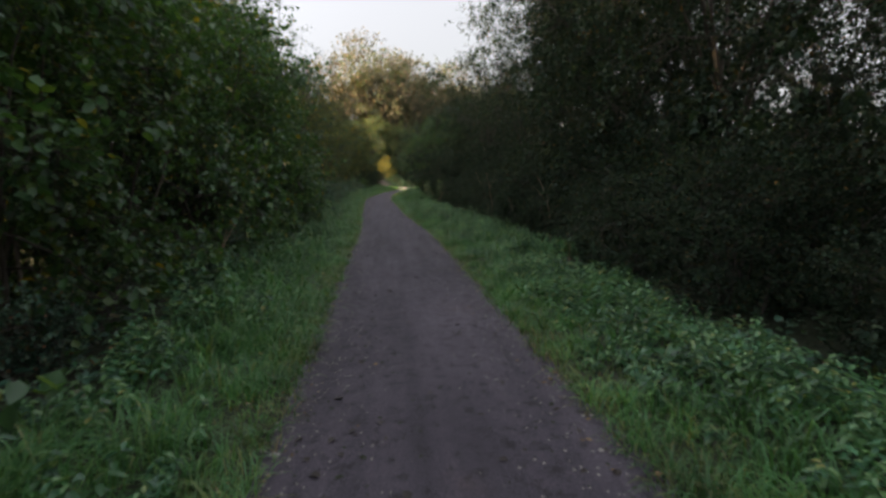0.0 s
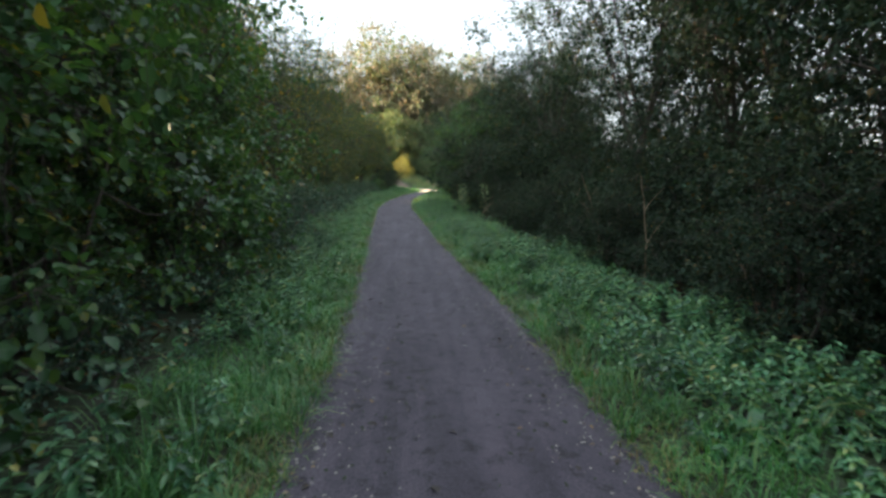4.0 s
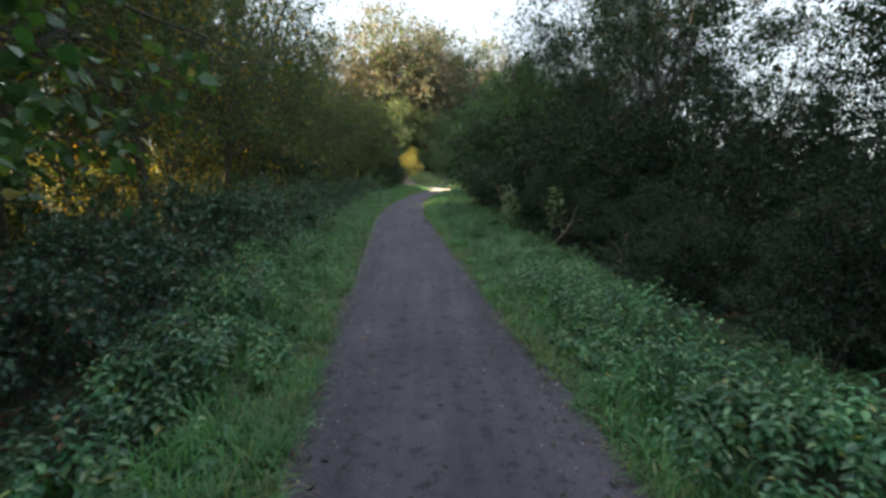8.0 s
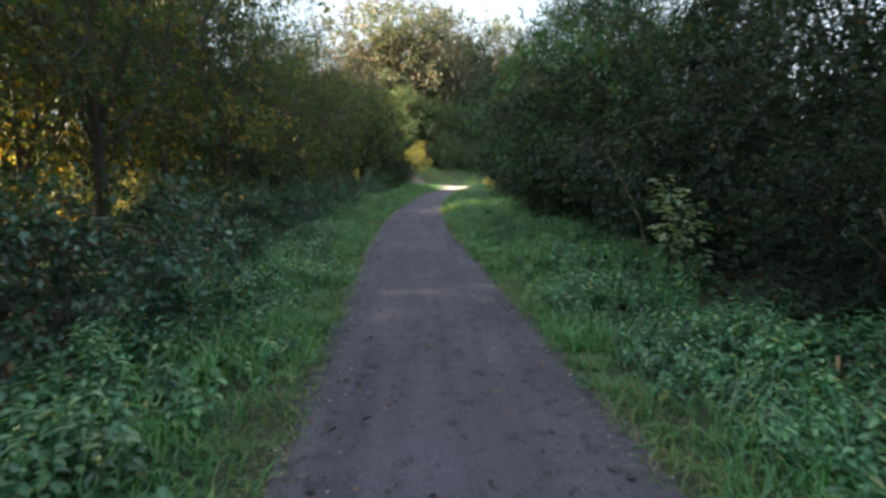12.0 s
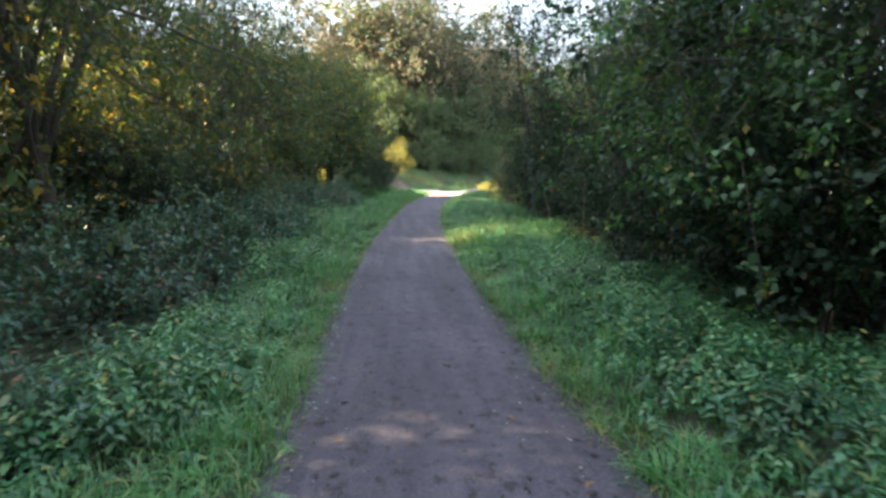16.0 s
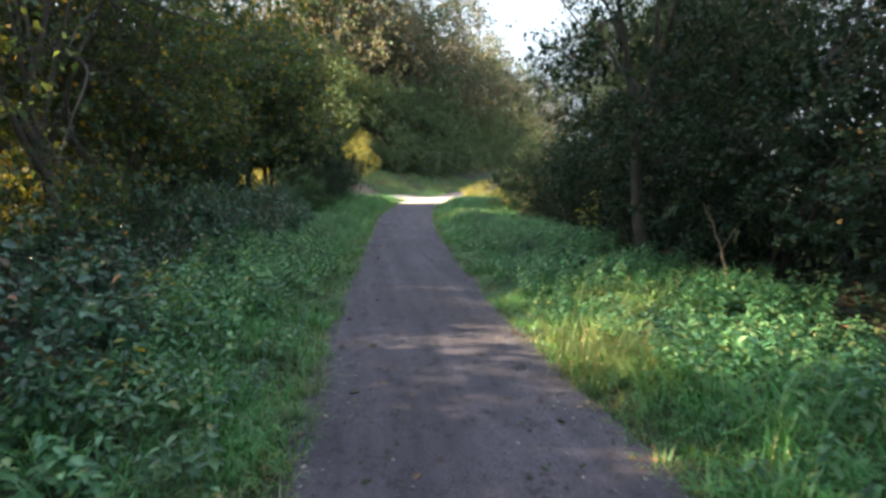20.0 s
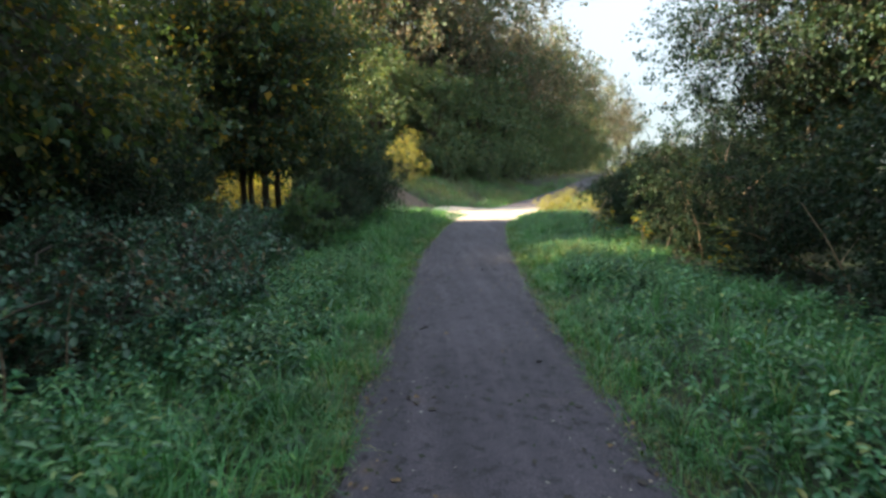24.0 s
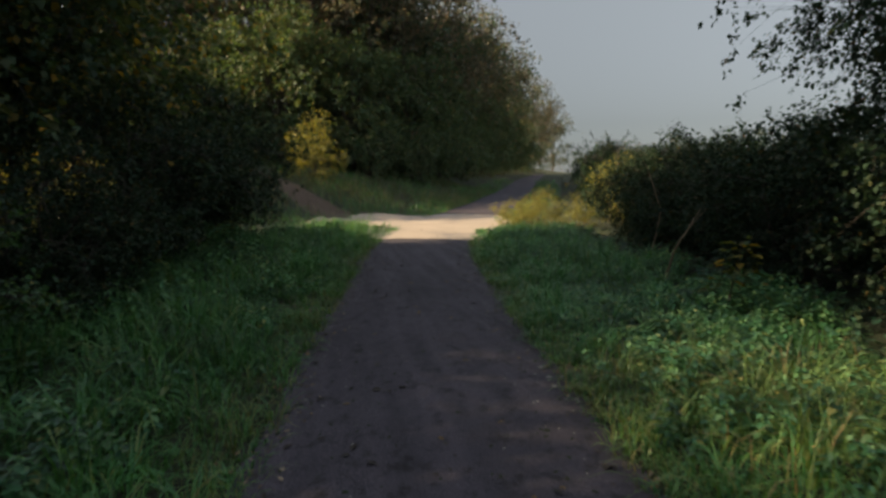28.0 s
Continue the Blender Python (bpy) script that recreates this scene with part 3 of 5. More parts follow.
green_a = woody("hawthorn_tree", 46, 9, 0.08, 1.3, (0, 0, 2.9), (1.9, 1.9, 2.6), 1100, 0.062, 0.8, M_HAZEL, "rounded green tree standing out of the dark thicket", "tree", spray=0.34, ragged=0.35, gap=-0.2, low=0.2, near=False, per_twig=8)
willow_a = woody("goat_willow", 33, 7, 0.03, 0, (0, 0, 1.7), (1.3, 1.2, 1.6), 360, 0.085, 0.6, M_PALE, "pale yellow-leaved willow shrub in full sun", "shrub", spray=0.36, ragged=0.35, gap=-0.15, low=0.1, near=False)
bramble_a = woody("bramble_bush", 19, 9, 0.008, 0, (0, 0, 0.42), (1.2, 1.1, 0.6), 210, 0.06, 0.74, M_BRAMBLE, "low bramble bush with dull bluish green leaves", "bush", spray=0.25, low=0.02, splay=0.4, ragged=0.4, gap=-0.3, per_twig=7)
bramble_b = woody("bramble_bush", 20, 9, 0.008, 0, (0, 0, 0.5), (1.2, 1.0, 0.7), 230, 0.056, 0.74, M_BRAMBLE, "low bramble bush with dull bluish green leaves", "bush", spray=0.25, low=0.02, splay=0.4, ragged=0.4, gap=-0.3, per_twig=7)
screen_a = woody("field_maple", 23, 6, 0.11, 2.0, (0, 0, 4.2), (2.8, 2.6, 4.2), 620, 0.13, 0.8, M_GOLD, "yellowing field maple behind the path-side scrub", "tree", spray=0.5, ragged=0.4, gap=-0.12, low=2.0, near=False, per_twig=5)
screen_b = woody("field_maple", 24, 6, 0.10, 1.6, (0, 0, 3.6), (2.6, 2.6, 3.7), 600, 0.13, 0.8, M_GOLD, "yellowing field maple behind the path-side scrub", "tree", spray=0.5, ragged=0.4, gap=-0.12, low=1.8, near=False, per_twig=5)
lime_a = woody("lime_tree", 26, 9, 0.11, 1.6, (0, 0, 4.3), (2.2, 2.2, 4.5), 780, 0.115, 0.82, M_HAZEL, "tall dense green tree leafy down to the verge", "tree", spray=0.42, ragged=0.3, gap=-0.25, low=0.3)
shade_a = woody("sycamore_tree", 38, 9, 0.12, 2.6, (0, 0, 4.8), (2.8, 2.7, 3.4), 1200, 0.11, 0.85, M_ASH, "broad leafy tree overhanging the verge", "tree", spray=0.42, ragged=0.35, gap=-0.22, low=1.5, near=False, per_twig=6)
scrub_a = woody("low_scrub", 27, 7, 0.02, 0, (0, 0, 0.9), (1.5, 1.3, 1.1), 330, 0.09, 0.75, M_GOLD, "low yellowing scrub between the trees", "bush", spray=0.32, ragged=0.35, gap=-0.3, low=0.03, near=False)
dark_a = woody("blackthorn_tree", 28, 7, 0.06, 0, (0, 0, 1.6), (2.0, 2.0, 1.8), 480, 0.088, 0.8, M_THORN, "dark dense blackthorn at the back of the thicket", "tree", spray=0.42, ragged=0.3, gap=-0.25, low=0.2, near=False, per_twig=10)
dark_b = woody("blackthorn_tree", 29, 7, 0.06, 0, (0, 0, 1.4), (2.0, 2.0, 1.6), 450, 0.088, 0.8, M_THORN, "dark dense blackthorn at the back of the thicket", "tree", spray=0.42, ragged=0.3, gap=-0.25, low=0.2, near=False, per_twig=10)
oak_a = woody("oak_tree", 21, 10, 0.28, 5.0, (0, 0, 9.6), (4.4, 4.4, 8.6), 1000, 0.26, 0.8, M_RUSSET, "tall wood-edge tree with russet brown leaves", "tree", spray=0.75, ragged=0.35, gap=-0.15, low=0.8, near=False, per_twig=4)
oak_b = woody("oak_tree", 22, 10, 0.26, 4.5, (0, 0, 8.8), (4.6, 4.2, 8.6), 1000, 0.26, 0.8, M_FAR, "tall wood-edge tree with browning leaves", "tree", spray=0.75, ragged=0.35, gap=-0.15, low=0.6, near=False, per_twig=4)
wood_a = woody("woodland_tree", 44, 11, 0.26, 3.6, (0, 0, 7.4), (4.0, 4.0, 7.2), 1300, 0.22, 0.8, M_WOOD, "tall dense green tree at the edge of the wood", "tree", spray=0.7, ragged=0.35, gap=-0.2, low=0.9, near=False, per_twig=5)
wood_b = woody("woodland_tree", 45, 11, 0.24, 3.2, (0, 0, 6.8), (4.2, 3.8, 6.8), 1300, 0.22, 0.8, M_WOOD, "tall dense green tree at the edge of the wood", "tree", spray=0.7, ragged=0.35, gap=-0.2, low=0.7, near=False, per_twig=5)
sun_block_a = woody("oak_tree", 34, 10, 0.28, 6.0, (0, 0, 12.4), (4.4, 4.4, 5.8), 900, 0.26, 0.8, M_FAR, "tall browning tree added at the field edge to block low sun", "tree", spray=0.75, ragged=0.3, gap=-0.2, low=6.9, near=False, per_twig=4)
sun_block_b = woody("oak_tree", 35, 10, 0.26, 5.6, (0, 0, 12.0), (4.6, 4.2, 5.6), 900, 0.26, 0.8, M_FAR, "tall browning tree added at the field edge to block low sun", "tree", spray=0.75, ragged=0.3, gap=-0.2, low=6.8, near=False, per_twig=4)
high_block = woody("sun_block_tree", 37, 9, 0.16, 9.4, (0, 0, 13.3), (3.0, 3.0, 4.6), 700, 0.2, 0.8, M_FAR, "tall bare-trunked tree added to block sun with its high crown", "tree", spray=0.6, ragged=0.25, gap=-0.3, low=9.2, near=False, per_twig=5)
gold_a = woody("spindle_bush", 36, 6, 0.025, 0, (0, 0, 1.3), (1.5, 1.4, 1.3), 300, 0.10, 0.7, M_PALE, "yellow autumn bush in the sun at the field edge", "bush", spray=0.34, ragged=0.4, gap=-0.2, low=0.1, near=False)
under_a = woody("holly_bush", 25, 5, 0.06, 0, (0, 0, 2.0), (2.4, 2.2, 2.6), 420, 0.14, 0.75, M_WOOD, "dark green understorey bush at the wood edge", "bush", spray=0.45, ragged=0.35, gap=-0.25, low=0.1, near=False, per_twig=4)

rnd = random.Random(5)


def row(kinds, spots, group, lo=0.88, hi=1.14):
    """Plants a row; a spot is (x, y, size, height factor, turn), and one with a turn keeps its size as given."""
    for x, y, *more in spots:
        kind, turn, vary = rnd.choice(kinds), rnd.uniform(0, 360), rnd.uniform(lo, hi)
        if len(more) > 2:
            turn, vary = more[2], 1.0
        ob = plant(kind, x, y, turn, (more[0] if more else 1) * vary, more[1] if len(more) > 1 else 1.0)
        tagged(ob, group=group)


# Hedge on the side of the field, from behind the start to the first opening.
row((hazel_a, hazel_b), [(-2.4, -7), (-2.4, -4), (-2.1, -1.2), (-2.2, 1.4), (-2.1, 4.0), (-2.1, 6.6), (-2.35, 9.2), (-2.2, 11.8, 1.05), (-1.95, 14.1, 1.05)], "hedge along the path")
# Maples added behind the hedge as a screen against sun on the path.
row((screen_a, screen_b), [(-7.2, -6), (-7, -2.4), (-7.2, 1), (-7, 4.4), (-7.2, 8), (-7, 11.4), (-7.2, 15), (-10, -4), (-10, 2), (-10, 7.6), (-10, 13), (-10.4, 17)], "trees behind the hedge", 1.0, 1.2)
row((lime_a,), [(-4.4, -4), (-4.4, 0.4), (-4.3, 4.8), (-4.2, 9.0), (-3.7, 12.6), (-3.2, 16.2, 0.9), (-4.4, 17.6, 0.8)], "tall trees behind the hedge", 0.95, 1.1)
row((bramble_a, bramble_b), [(-1.2, 0.8, 0.6), (-1.2, 3.4, 0.6), (-1.2, 6.0, 0.6), (-1.2, 8.2, 0.6), (-1.2, 10.6, 0.65), (-1.2, 13, 0.6), (-1.4, 15.4, 0.7), (-2.4, 16.8, 0.8), (-1.5, 17.0, 0.7)], "brambles along the path")
# Open scrub and trees further on.
row((ash_a, ash_b), [(-4.6, 20.6), (-4.9, 24.5), (-4.4, 28.4), (-5.2, 31.8), (-4.6, 34.4), (-4.4, 41.4), (-4.9, 44.2), (-6.0, 52.2, 0.85)], "trees beside the path")
# Several of these maples are sized to shade the path beside sun gaps.
row((screen_a, screen_b), [(-7.4, 18.5), (-7.0, 22.4), (-7.6, 26.4, 0.85), (-7.0, 30.2), (-7.8, 33.2, 0.85), (-7.4, 35.7), (-7.2, 38.45, 0.537, 0.92, 14), (-7.6, 42.6), (-7.0, 46), (-7.0, 50.8, 0.603, 0.82, -134), (-7, 54, 1.1), (-10.2, 20.8, 1.0)], "trees behind the scrub")
# Hawthorns added to block sun stripes on the path; heights follow the rays.
row((thorn_a, thorn_b), [(-5.6, 36.5, 0.64, 1.12), (-5.7, 37.4, 0.64, 1.12), (-5.6, 38.3, 0.66, 1.1), (-5.7, 39.2, 0.64, 1.12), (-5.6, 40.1, 0.64, 1.12), (-5.7, 47.4, 0.74, 1.35), (-5.6, 48.4, 0.76, 1.34), (-5.7, 49.3, 0.76, 1.3), (-5.6, 50.4, 0.76, 1.15), (-5.7, 51.4, 0.74, 1.15), (-5.4, 20.6, 0.6), (-6.3, 36.9, 0.66, 1.1), (-6.4, 37.8, 0.66, 1.1), (-6.3, 38.7, 0.66, 1.1), (-6.4, 39.6, 0.66, 1.1), (-6.4, 48.9, 0.8, 1.15), (-6.3, 49.8, 0.8, 1.15), (-6.4, 50.7, 0.8, 1.1), (-4.6, 36.6, 0.58, 1.15), (-4.7, 37.5, 0.6, 1.1), (-4.6, 38.4, 0.58, 1.15), (-4.7, 39.3, 0.6, 1.1), (-4.6, 47.9, 0.66, 1.15), (-4.7, 48.9, 0.68, 1.15), (-4.6, 49.9, 0.68, 1.15), (-4.7, 50.9, 0.66, 1.15)], "dark shrubs between the trees", 0.97, 1.03)
row((scrub_a,), [(-5.9, 19), (-6.2, 21.4), (-5.8, 23.6), (-6.3, 26), (-5.9, 28.6), (-6.4, 31), (-5.9, 33.4), (-6.3, 35.8), (-5.8, 38.2), (-6.3, 40.6), (-5.8, 43), (-6.2, 45.4), (-5.6, 48), (-6.0, 50.6), (-5.6, 53.4), (-8.8, 24, 1.2), (-9, 33, 1.2), (-9, 41, 1.2), (-9, 48, 1.2)], "scrub between the trees", 0.55, 0.78)
row((bramble_a, bramble_b), [(-1.7, 18.4), (-2.6, 20.0), (-2.0, 21.6), (-3.2, 22.4), (-2.2, 24.0), (-3.4, 25.2), (-2.4, 26.6), (-3.4, 28.2), (-2.6, 29.6), (-3.6, 31), (-2.5, 32.2), (-3.6, 33.6), (-2.7, 34.8), (-2.5, 36.8), (-3.5, 37.4), (-2.5, 39), (-3.4, 40.6), (-2.4, 41.4), (-3.2, 43), (-2.3, 44), (-2.4, 46), (-3.4, 45), (-3.2, 47.4, 0.9), (-2.3, 48.2, 0.8), (-3.6, 49.6, 0.8), (-2.4, 50.0, 0.8), (-4.4, 47, 0.9), (-4.6, 50.4, 0.9), (-1.9, 45.1, 0.8), (-3.0, 46.4, 0.9), (-4.3, 43.6), (-4.4, 45.4), (-4.2, 48.6), (-3.2, 48.8, 0.9), (-2.6, 47.6, 0.8), (-3.4, 51.2, 0.9), (-2.9, 49.9, 0.8), (-2.7, 52.4, 0.8)], "brambles along the path")
row((hazel_b, thorn_b), [(-1.4, 49.8, 0.46, 0.9), (-1.35, 51.3, 0.52, 0.95), (-1.25, 52.8, 0.6, 1.1), (-1.15, 54.3, 0.66), (-1.0, 55.8, 0.62)], "bushes before the junction")
row((screen_b,), [(-10.2, 55.4, 1.1), (-13, 54, 1.1), (-9.8, 75, 0.7), (-13, 75.4, 0.8), (-16.5, 73.6, 0.7), (-20, 73, 1.1)], "trees round the clearing")
row((shade_a,), [(-4.2, 54.2, 0.95), (-3.3, 53.9, 0.92), (-3.3, 54.8, 0.9), (-4.8, 45.4, 0.85), (-4.4, 55.9, 0.95)], "tall trees before the junction", 0.97, 1.05)
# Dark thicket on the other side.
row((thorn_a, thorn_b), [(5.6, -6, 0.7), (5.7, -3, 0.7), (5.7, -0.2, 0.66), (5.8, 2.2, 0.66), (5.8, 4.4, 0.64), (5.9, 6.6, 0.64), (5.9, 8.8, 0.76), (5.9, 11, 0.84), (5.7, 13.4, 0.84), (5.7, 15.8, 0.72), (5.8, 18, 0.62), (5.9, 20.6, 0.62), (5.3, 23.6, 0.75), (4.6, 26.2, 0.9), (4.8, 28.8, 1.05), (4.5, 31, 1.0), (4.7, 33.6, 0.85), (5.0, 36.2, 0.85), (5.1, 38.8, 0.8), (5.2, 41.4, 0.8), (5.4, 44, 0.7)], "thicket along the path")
# Low dark shrubs added to stand for deep shade under the thicket.
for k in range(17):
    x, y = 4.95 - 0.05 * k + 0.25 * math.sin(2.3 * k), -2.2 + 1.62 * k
    tagged(plant((thorn_a, thorn_b)[k % 2], x, y, 83.0 * k, 0.40 + 0.05 * math.sin(1.7 * k), 0.95, label="low dark hawthorn added for the deep shade at the thicket foot"), group="foot of the thicket")
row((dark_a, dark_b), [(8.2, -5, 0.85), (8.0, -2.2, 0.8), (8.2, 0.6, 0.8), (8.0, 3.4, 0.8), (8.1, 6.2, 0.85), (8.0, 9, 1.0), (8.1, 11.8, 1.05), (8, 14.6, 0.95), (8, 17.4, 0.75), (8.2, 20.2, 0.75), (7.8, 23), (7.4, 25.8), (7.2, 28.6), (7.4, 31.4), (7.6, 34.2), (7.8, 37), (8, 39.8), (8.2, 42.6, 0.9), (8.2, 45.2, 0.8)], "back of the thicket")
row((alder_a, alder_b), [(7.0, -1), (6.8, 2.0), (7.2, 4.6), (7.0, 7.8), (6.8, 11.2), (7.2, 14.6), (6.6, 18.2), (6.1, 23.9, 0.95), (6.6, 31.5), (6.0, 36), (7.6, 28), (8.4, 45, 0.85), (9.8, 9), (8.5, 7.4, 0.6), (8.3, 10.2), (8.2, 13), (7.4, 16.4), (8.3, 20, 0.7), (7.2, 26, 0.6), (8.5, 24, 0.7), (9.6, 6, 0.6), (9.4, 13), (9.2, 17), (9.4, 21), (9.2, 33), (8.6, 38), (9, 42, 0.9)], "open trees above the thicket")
# Mound of scrub by the bend.
plant(green_a, 4.3, 31.0, 75)
plant(crooked_a, 4.3, 40.4, 40)
plant(crooked_a, 6.4, 34.6, 160, 1.05)
for x, y, turn, size in ((6.0, 59.0, 10, 0.3), (6.6, 59.8, 100, 0.36), (6.2, 60.8, 170, 0.3), (7.3, 60.4, 260, 0.42), (7.6, 58.9, 310, 0.36)):
    tagged(plant(willow_a, x, y, turn, size, 0.8, label="low pale yellow willow shrub in full sun by the crossing"), group="low willows by the crossing")
plant(willow_a, 9.9, 60.8, 200, 0.62)
plant(willow_a, 0.4, 69.4, 120, 0.85)
plant(alder_c, 10.1, 51.2, 20, 0.95)
plant(alder_c, 10.8, 47.0, 130, 1.0)
plant(alder_c, 12.4, 50.4, 250, 1.05)
row((thorn_b, thorn_a), [(5.5, 46.6, 0.58), (5.8, 49.0, 0.58), (6.3, 51.4, 0.6), (6.9, 53.8, 0.62), (7.7, 56.2, 0.62), (8.9, 57.2, 0.55), (11.2, 60.4, 0.6)], "scrub mound at the bend")
row((dark_b, dark_a), [(8.2, 50.0, 0.9, 0.8), (8.8, 53, 0.95, 0.78), (9.6, 56, 1, 0.72), (11.2, 59.4, 1, 0.7), (12.4, 63, 1, 0.75), (14.6, 67.6, 1, 0.8), (17, 72), (20, 78), (11.4, 51.4, 1.1, 0.9), (11.8, 55, 1.1, 0.8), (13.6, 59, 1.1, 0.75), (15.4, 64, 1.1, 0.75), (24, 86, 1.1)], "scrub mound at the bend", 1.0, 1.15)
# Tall trees along the field, added to block low sun, with gaps for patches.
row((sun_block_a, sun_block_b), [(-15 - 0.3 * (k % 2), y, 0.62, 1.45) for k, y in enumerate((-12, -7.5, -3, 1.5, 6, 10.5, 15, 19.5, 24, 28.5, 32.4, 35.6, 42.6, 47.4, 54.8))] + [(-15, 38.3, 0.44, 0.83, 77), (-15, 40.1, 0.44, 0.83, 20), (-15, 50.4, 0.46, 0.86, -17), (-15, 52.2, 0.46, 0.86, 60)], "tall trees along the field", 0.97, 1.06)
row((sun_block_a, sun_block_b), [(-20 - 0.3 * (k % 2), y, 0.65, 1.75) for k, y in enumerate((-10, -5, 0, 5, 10, 15, 20.6, 25.2, 29.4, 33.8, 36.0, 43.3, 48.3, 56.6))], "tall trees along the field", 0.97, 1.04)
row((oak_a, oak_b), [(-19, 72.6, 0.5), (-19.4, 76, 0.62), (-24, 73, 0.62), (-24, 78, 0.62), (-29, 74.6, 0.62)], "tall trees along the field", 0.97, 1.06)
row((gold_a,), [(-12.6 + 0.5 * (k % 3), -4 + 2.7 * k, 0.8 + 0.15 * (k % 4)) for k in range(24)] + [(-9.6 - 0.7 * (k % 3), 42.4 + 1.7 * k, 0.75 + 0.12 * (k % 3)) for k in range(9)] + [(-7.4, 45.0, 0.6), (-7.8, 48.2, 0.65), (-8.2, 51.6, 0.7), (-6.6, 54.8, 0.7), (-8.6, 39.4, 0.7), (-10.6, 36.6, 0.8), (-10.8, 33.4, 0.8), (-7.0, 57.4, 0.75), (-8.6, 58.8, 0.8), (-8.0, 61.4, 0.7), (-9.8, 62.6, 0.85), (-11.2, 58.2, 0.9), (-12.4, 61, 0.9), (-10.4, 65.4, 0.85), (-13.6, 57.2, 0.9), (-14, 64, 0.9), (-6.0, 55.8, 0.6), (-5.4, 59.4, 0.75), (-6.6, 60.2, 0.9), (-5.2, 61.6, 0.7), (-4.6, 58.2, 0.55)], "yellow bushes at the field edge")
# High crowns added to trim the far side of the sun patch.
for x, y, turn in ((-16.6, 41.0, 0), (-17.2, 38.0, 80)):
    tagged(plant(high_block, x, y, turn), group="high-crowned trees along the field")
row((thorn_a, thorn_b), [(-3.3, -2.5 + 2.3 * k, 0.62) for k in range(9)], "dark shrubs inside the hedge")
# Wood beyond the junction.
# Low trees added behind the bushes to shade the path past the crossing.
row((wood_a, wood_b), [(-7.8, 66.4, 0.72, 0.45), (-9.6, 76.0, 0.9, 0.5), (-12.5, 67.0, 0.8, 0.5), (-13.5, 75, 0.9, 0.6)], "green trees above the earth track", 0.95, 1.05)
row((under_a,), [(-4.6, 65.6, 0.5), (-6.0, 67.4, 0.7), (-7.4, 74.6, 0.7), (-2.0, 74.4, 0.5)], "bushes beside the earth track")
row((wood_a, wood_b), [(-5.4, 77.5), (-1.6, 75.4), (2.4, 76.0), (5.8, 79), (8.8, 83.5), (11.4, 88.5), (14.4, 94.5), (18, 101), (22.5, 109), (28, 119), (35, 131)], "green trees of the wood edge", 0.58, 0.72)
row((oak_a, oak_b), [(-13, 81, 0.8), (-9, 82, 0.9), (-5.2, 81, 0.95), (-1, 79.5), (2.8, 80.5), (6.4, 84), (9.6, 89), (12.8, 95), (16.7, 102), (20.7, 110), (25, 118), (30, 127), (36, 137), (43, 149), (52, 162), (64, 180), (-16, 88, 0.6), (-4, 88, 1.1), (1, 88), (5, 93), (8, 100), (13, 108), (19, 119)], "tall trees of the wood", 0.95, 1.12)
row((under_a,), [(-12, 75, 0.9), (0.6, 74.2, 0.7), (3.2, 75, 0.8), (6.4, 77.4, 0.9), (9, 82), (12, 88), (15.5, 95), (19, 102), (24, 111), (-8, 83, 1.2), (-4.5, 82, 1.1), (-1.5, 83, 1.2), (2, 82, 1.2), (6, 86, 1.2), (30, 121, 1.3), (38, 135, 1.4), (-14, 81, 1.2), (-6.5, 84, 1.4), (-10.5, 84, 1.4), (0, 88, 1.4), (4, 88, 1.4), (9, 92, 1.4), (13, 98, 1.4), (17, 106, 1.4), (22, 115, 1.5)], "understorey bushes of the wood")


# ---- verge plants ----
def verge_spots(rng, count, side, near_d, far_d, lo, hi, power=1.0):
    """Random places beside the path: side -1 is the field side, +1 the thicket side; distances are from the path's edge."""
    s = rng.uniform(lo, hi, count)
    k = np.clip(np.searchsorted(FINE[:, 1], s), 1, len(FINE) - 1)
    way = unit(np.gradient(FINE[:, :2], axis=0))[k]
    t = ((s - FINE[k - 1, 1]) / (FINE[k, 1] - FINE[k - 1, 1]))[:, None]
    c = FINE[k - 1] + (FINE[k] - FINE[k - 1]) * t
    d = near_d + (far_d - near_d) * rng.uniform(0, 1, count) ** power
    off = side * (c[:, 2] + d)
    x, y = c[:, 0] + way[:, 1] * off, c[:, 1] - way[:, 0] * off
    return x, y, d


def verge_reach(side, x, y):
    """How far the green verge reaches from the path's edge before the shade of the thicket or hedge."""
    wide = 1.1 + 0.35 * step01(y, 12, 17) + 0.7 * step01(y, 36, 42) - 0.25 * step01(y, 46, 50) if side < 0 else 1.6 + 0.8 * step01(y, 24, 30)
    return wide + 0.6 * (patchy(x, y, 1.6, 57 + side) - 0.5)


def patchy(x, y, scale, seed):
    """Smooth uneven cover between 0 and 1."""
    r = np.random.default_rng(seed)
    v = sum(np.sin(scale * (x * math.cos(a) + y * math.sin(a)) * f + p) for a, f, p in zip(r.uniform(0, 6.3, 6), (0.7, 1, 1.3, 1.9, 2.4, 3.1), r.uniform(0, 6.3, 6)))
    return np.clip(0.5 + v / 5, 0, 1)


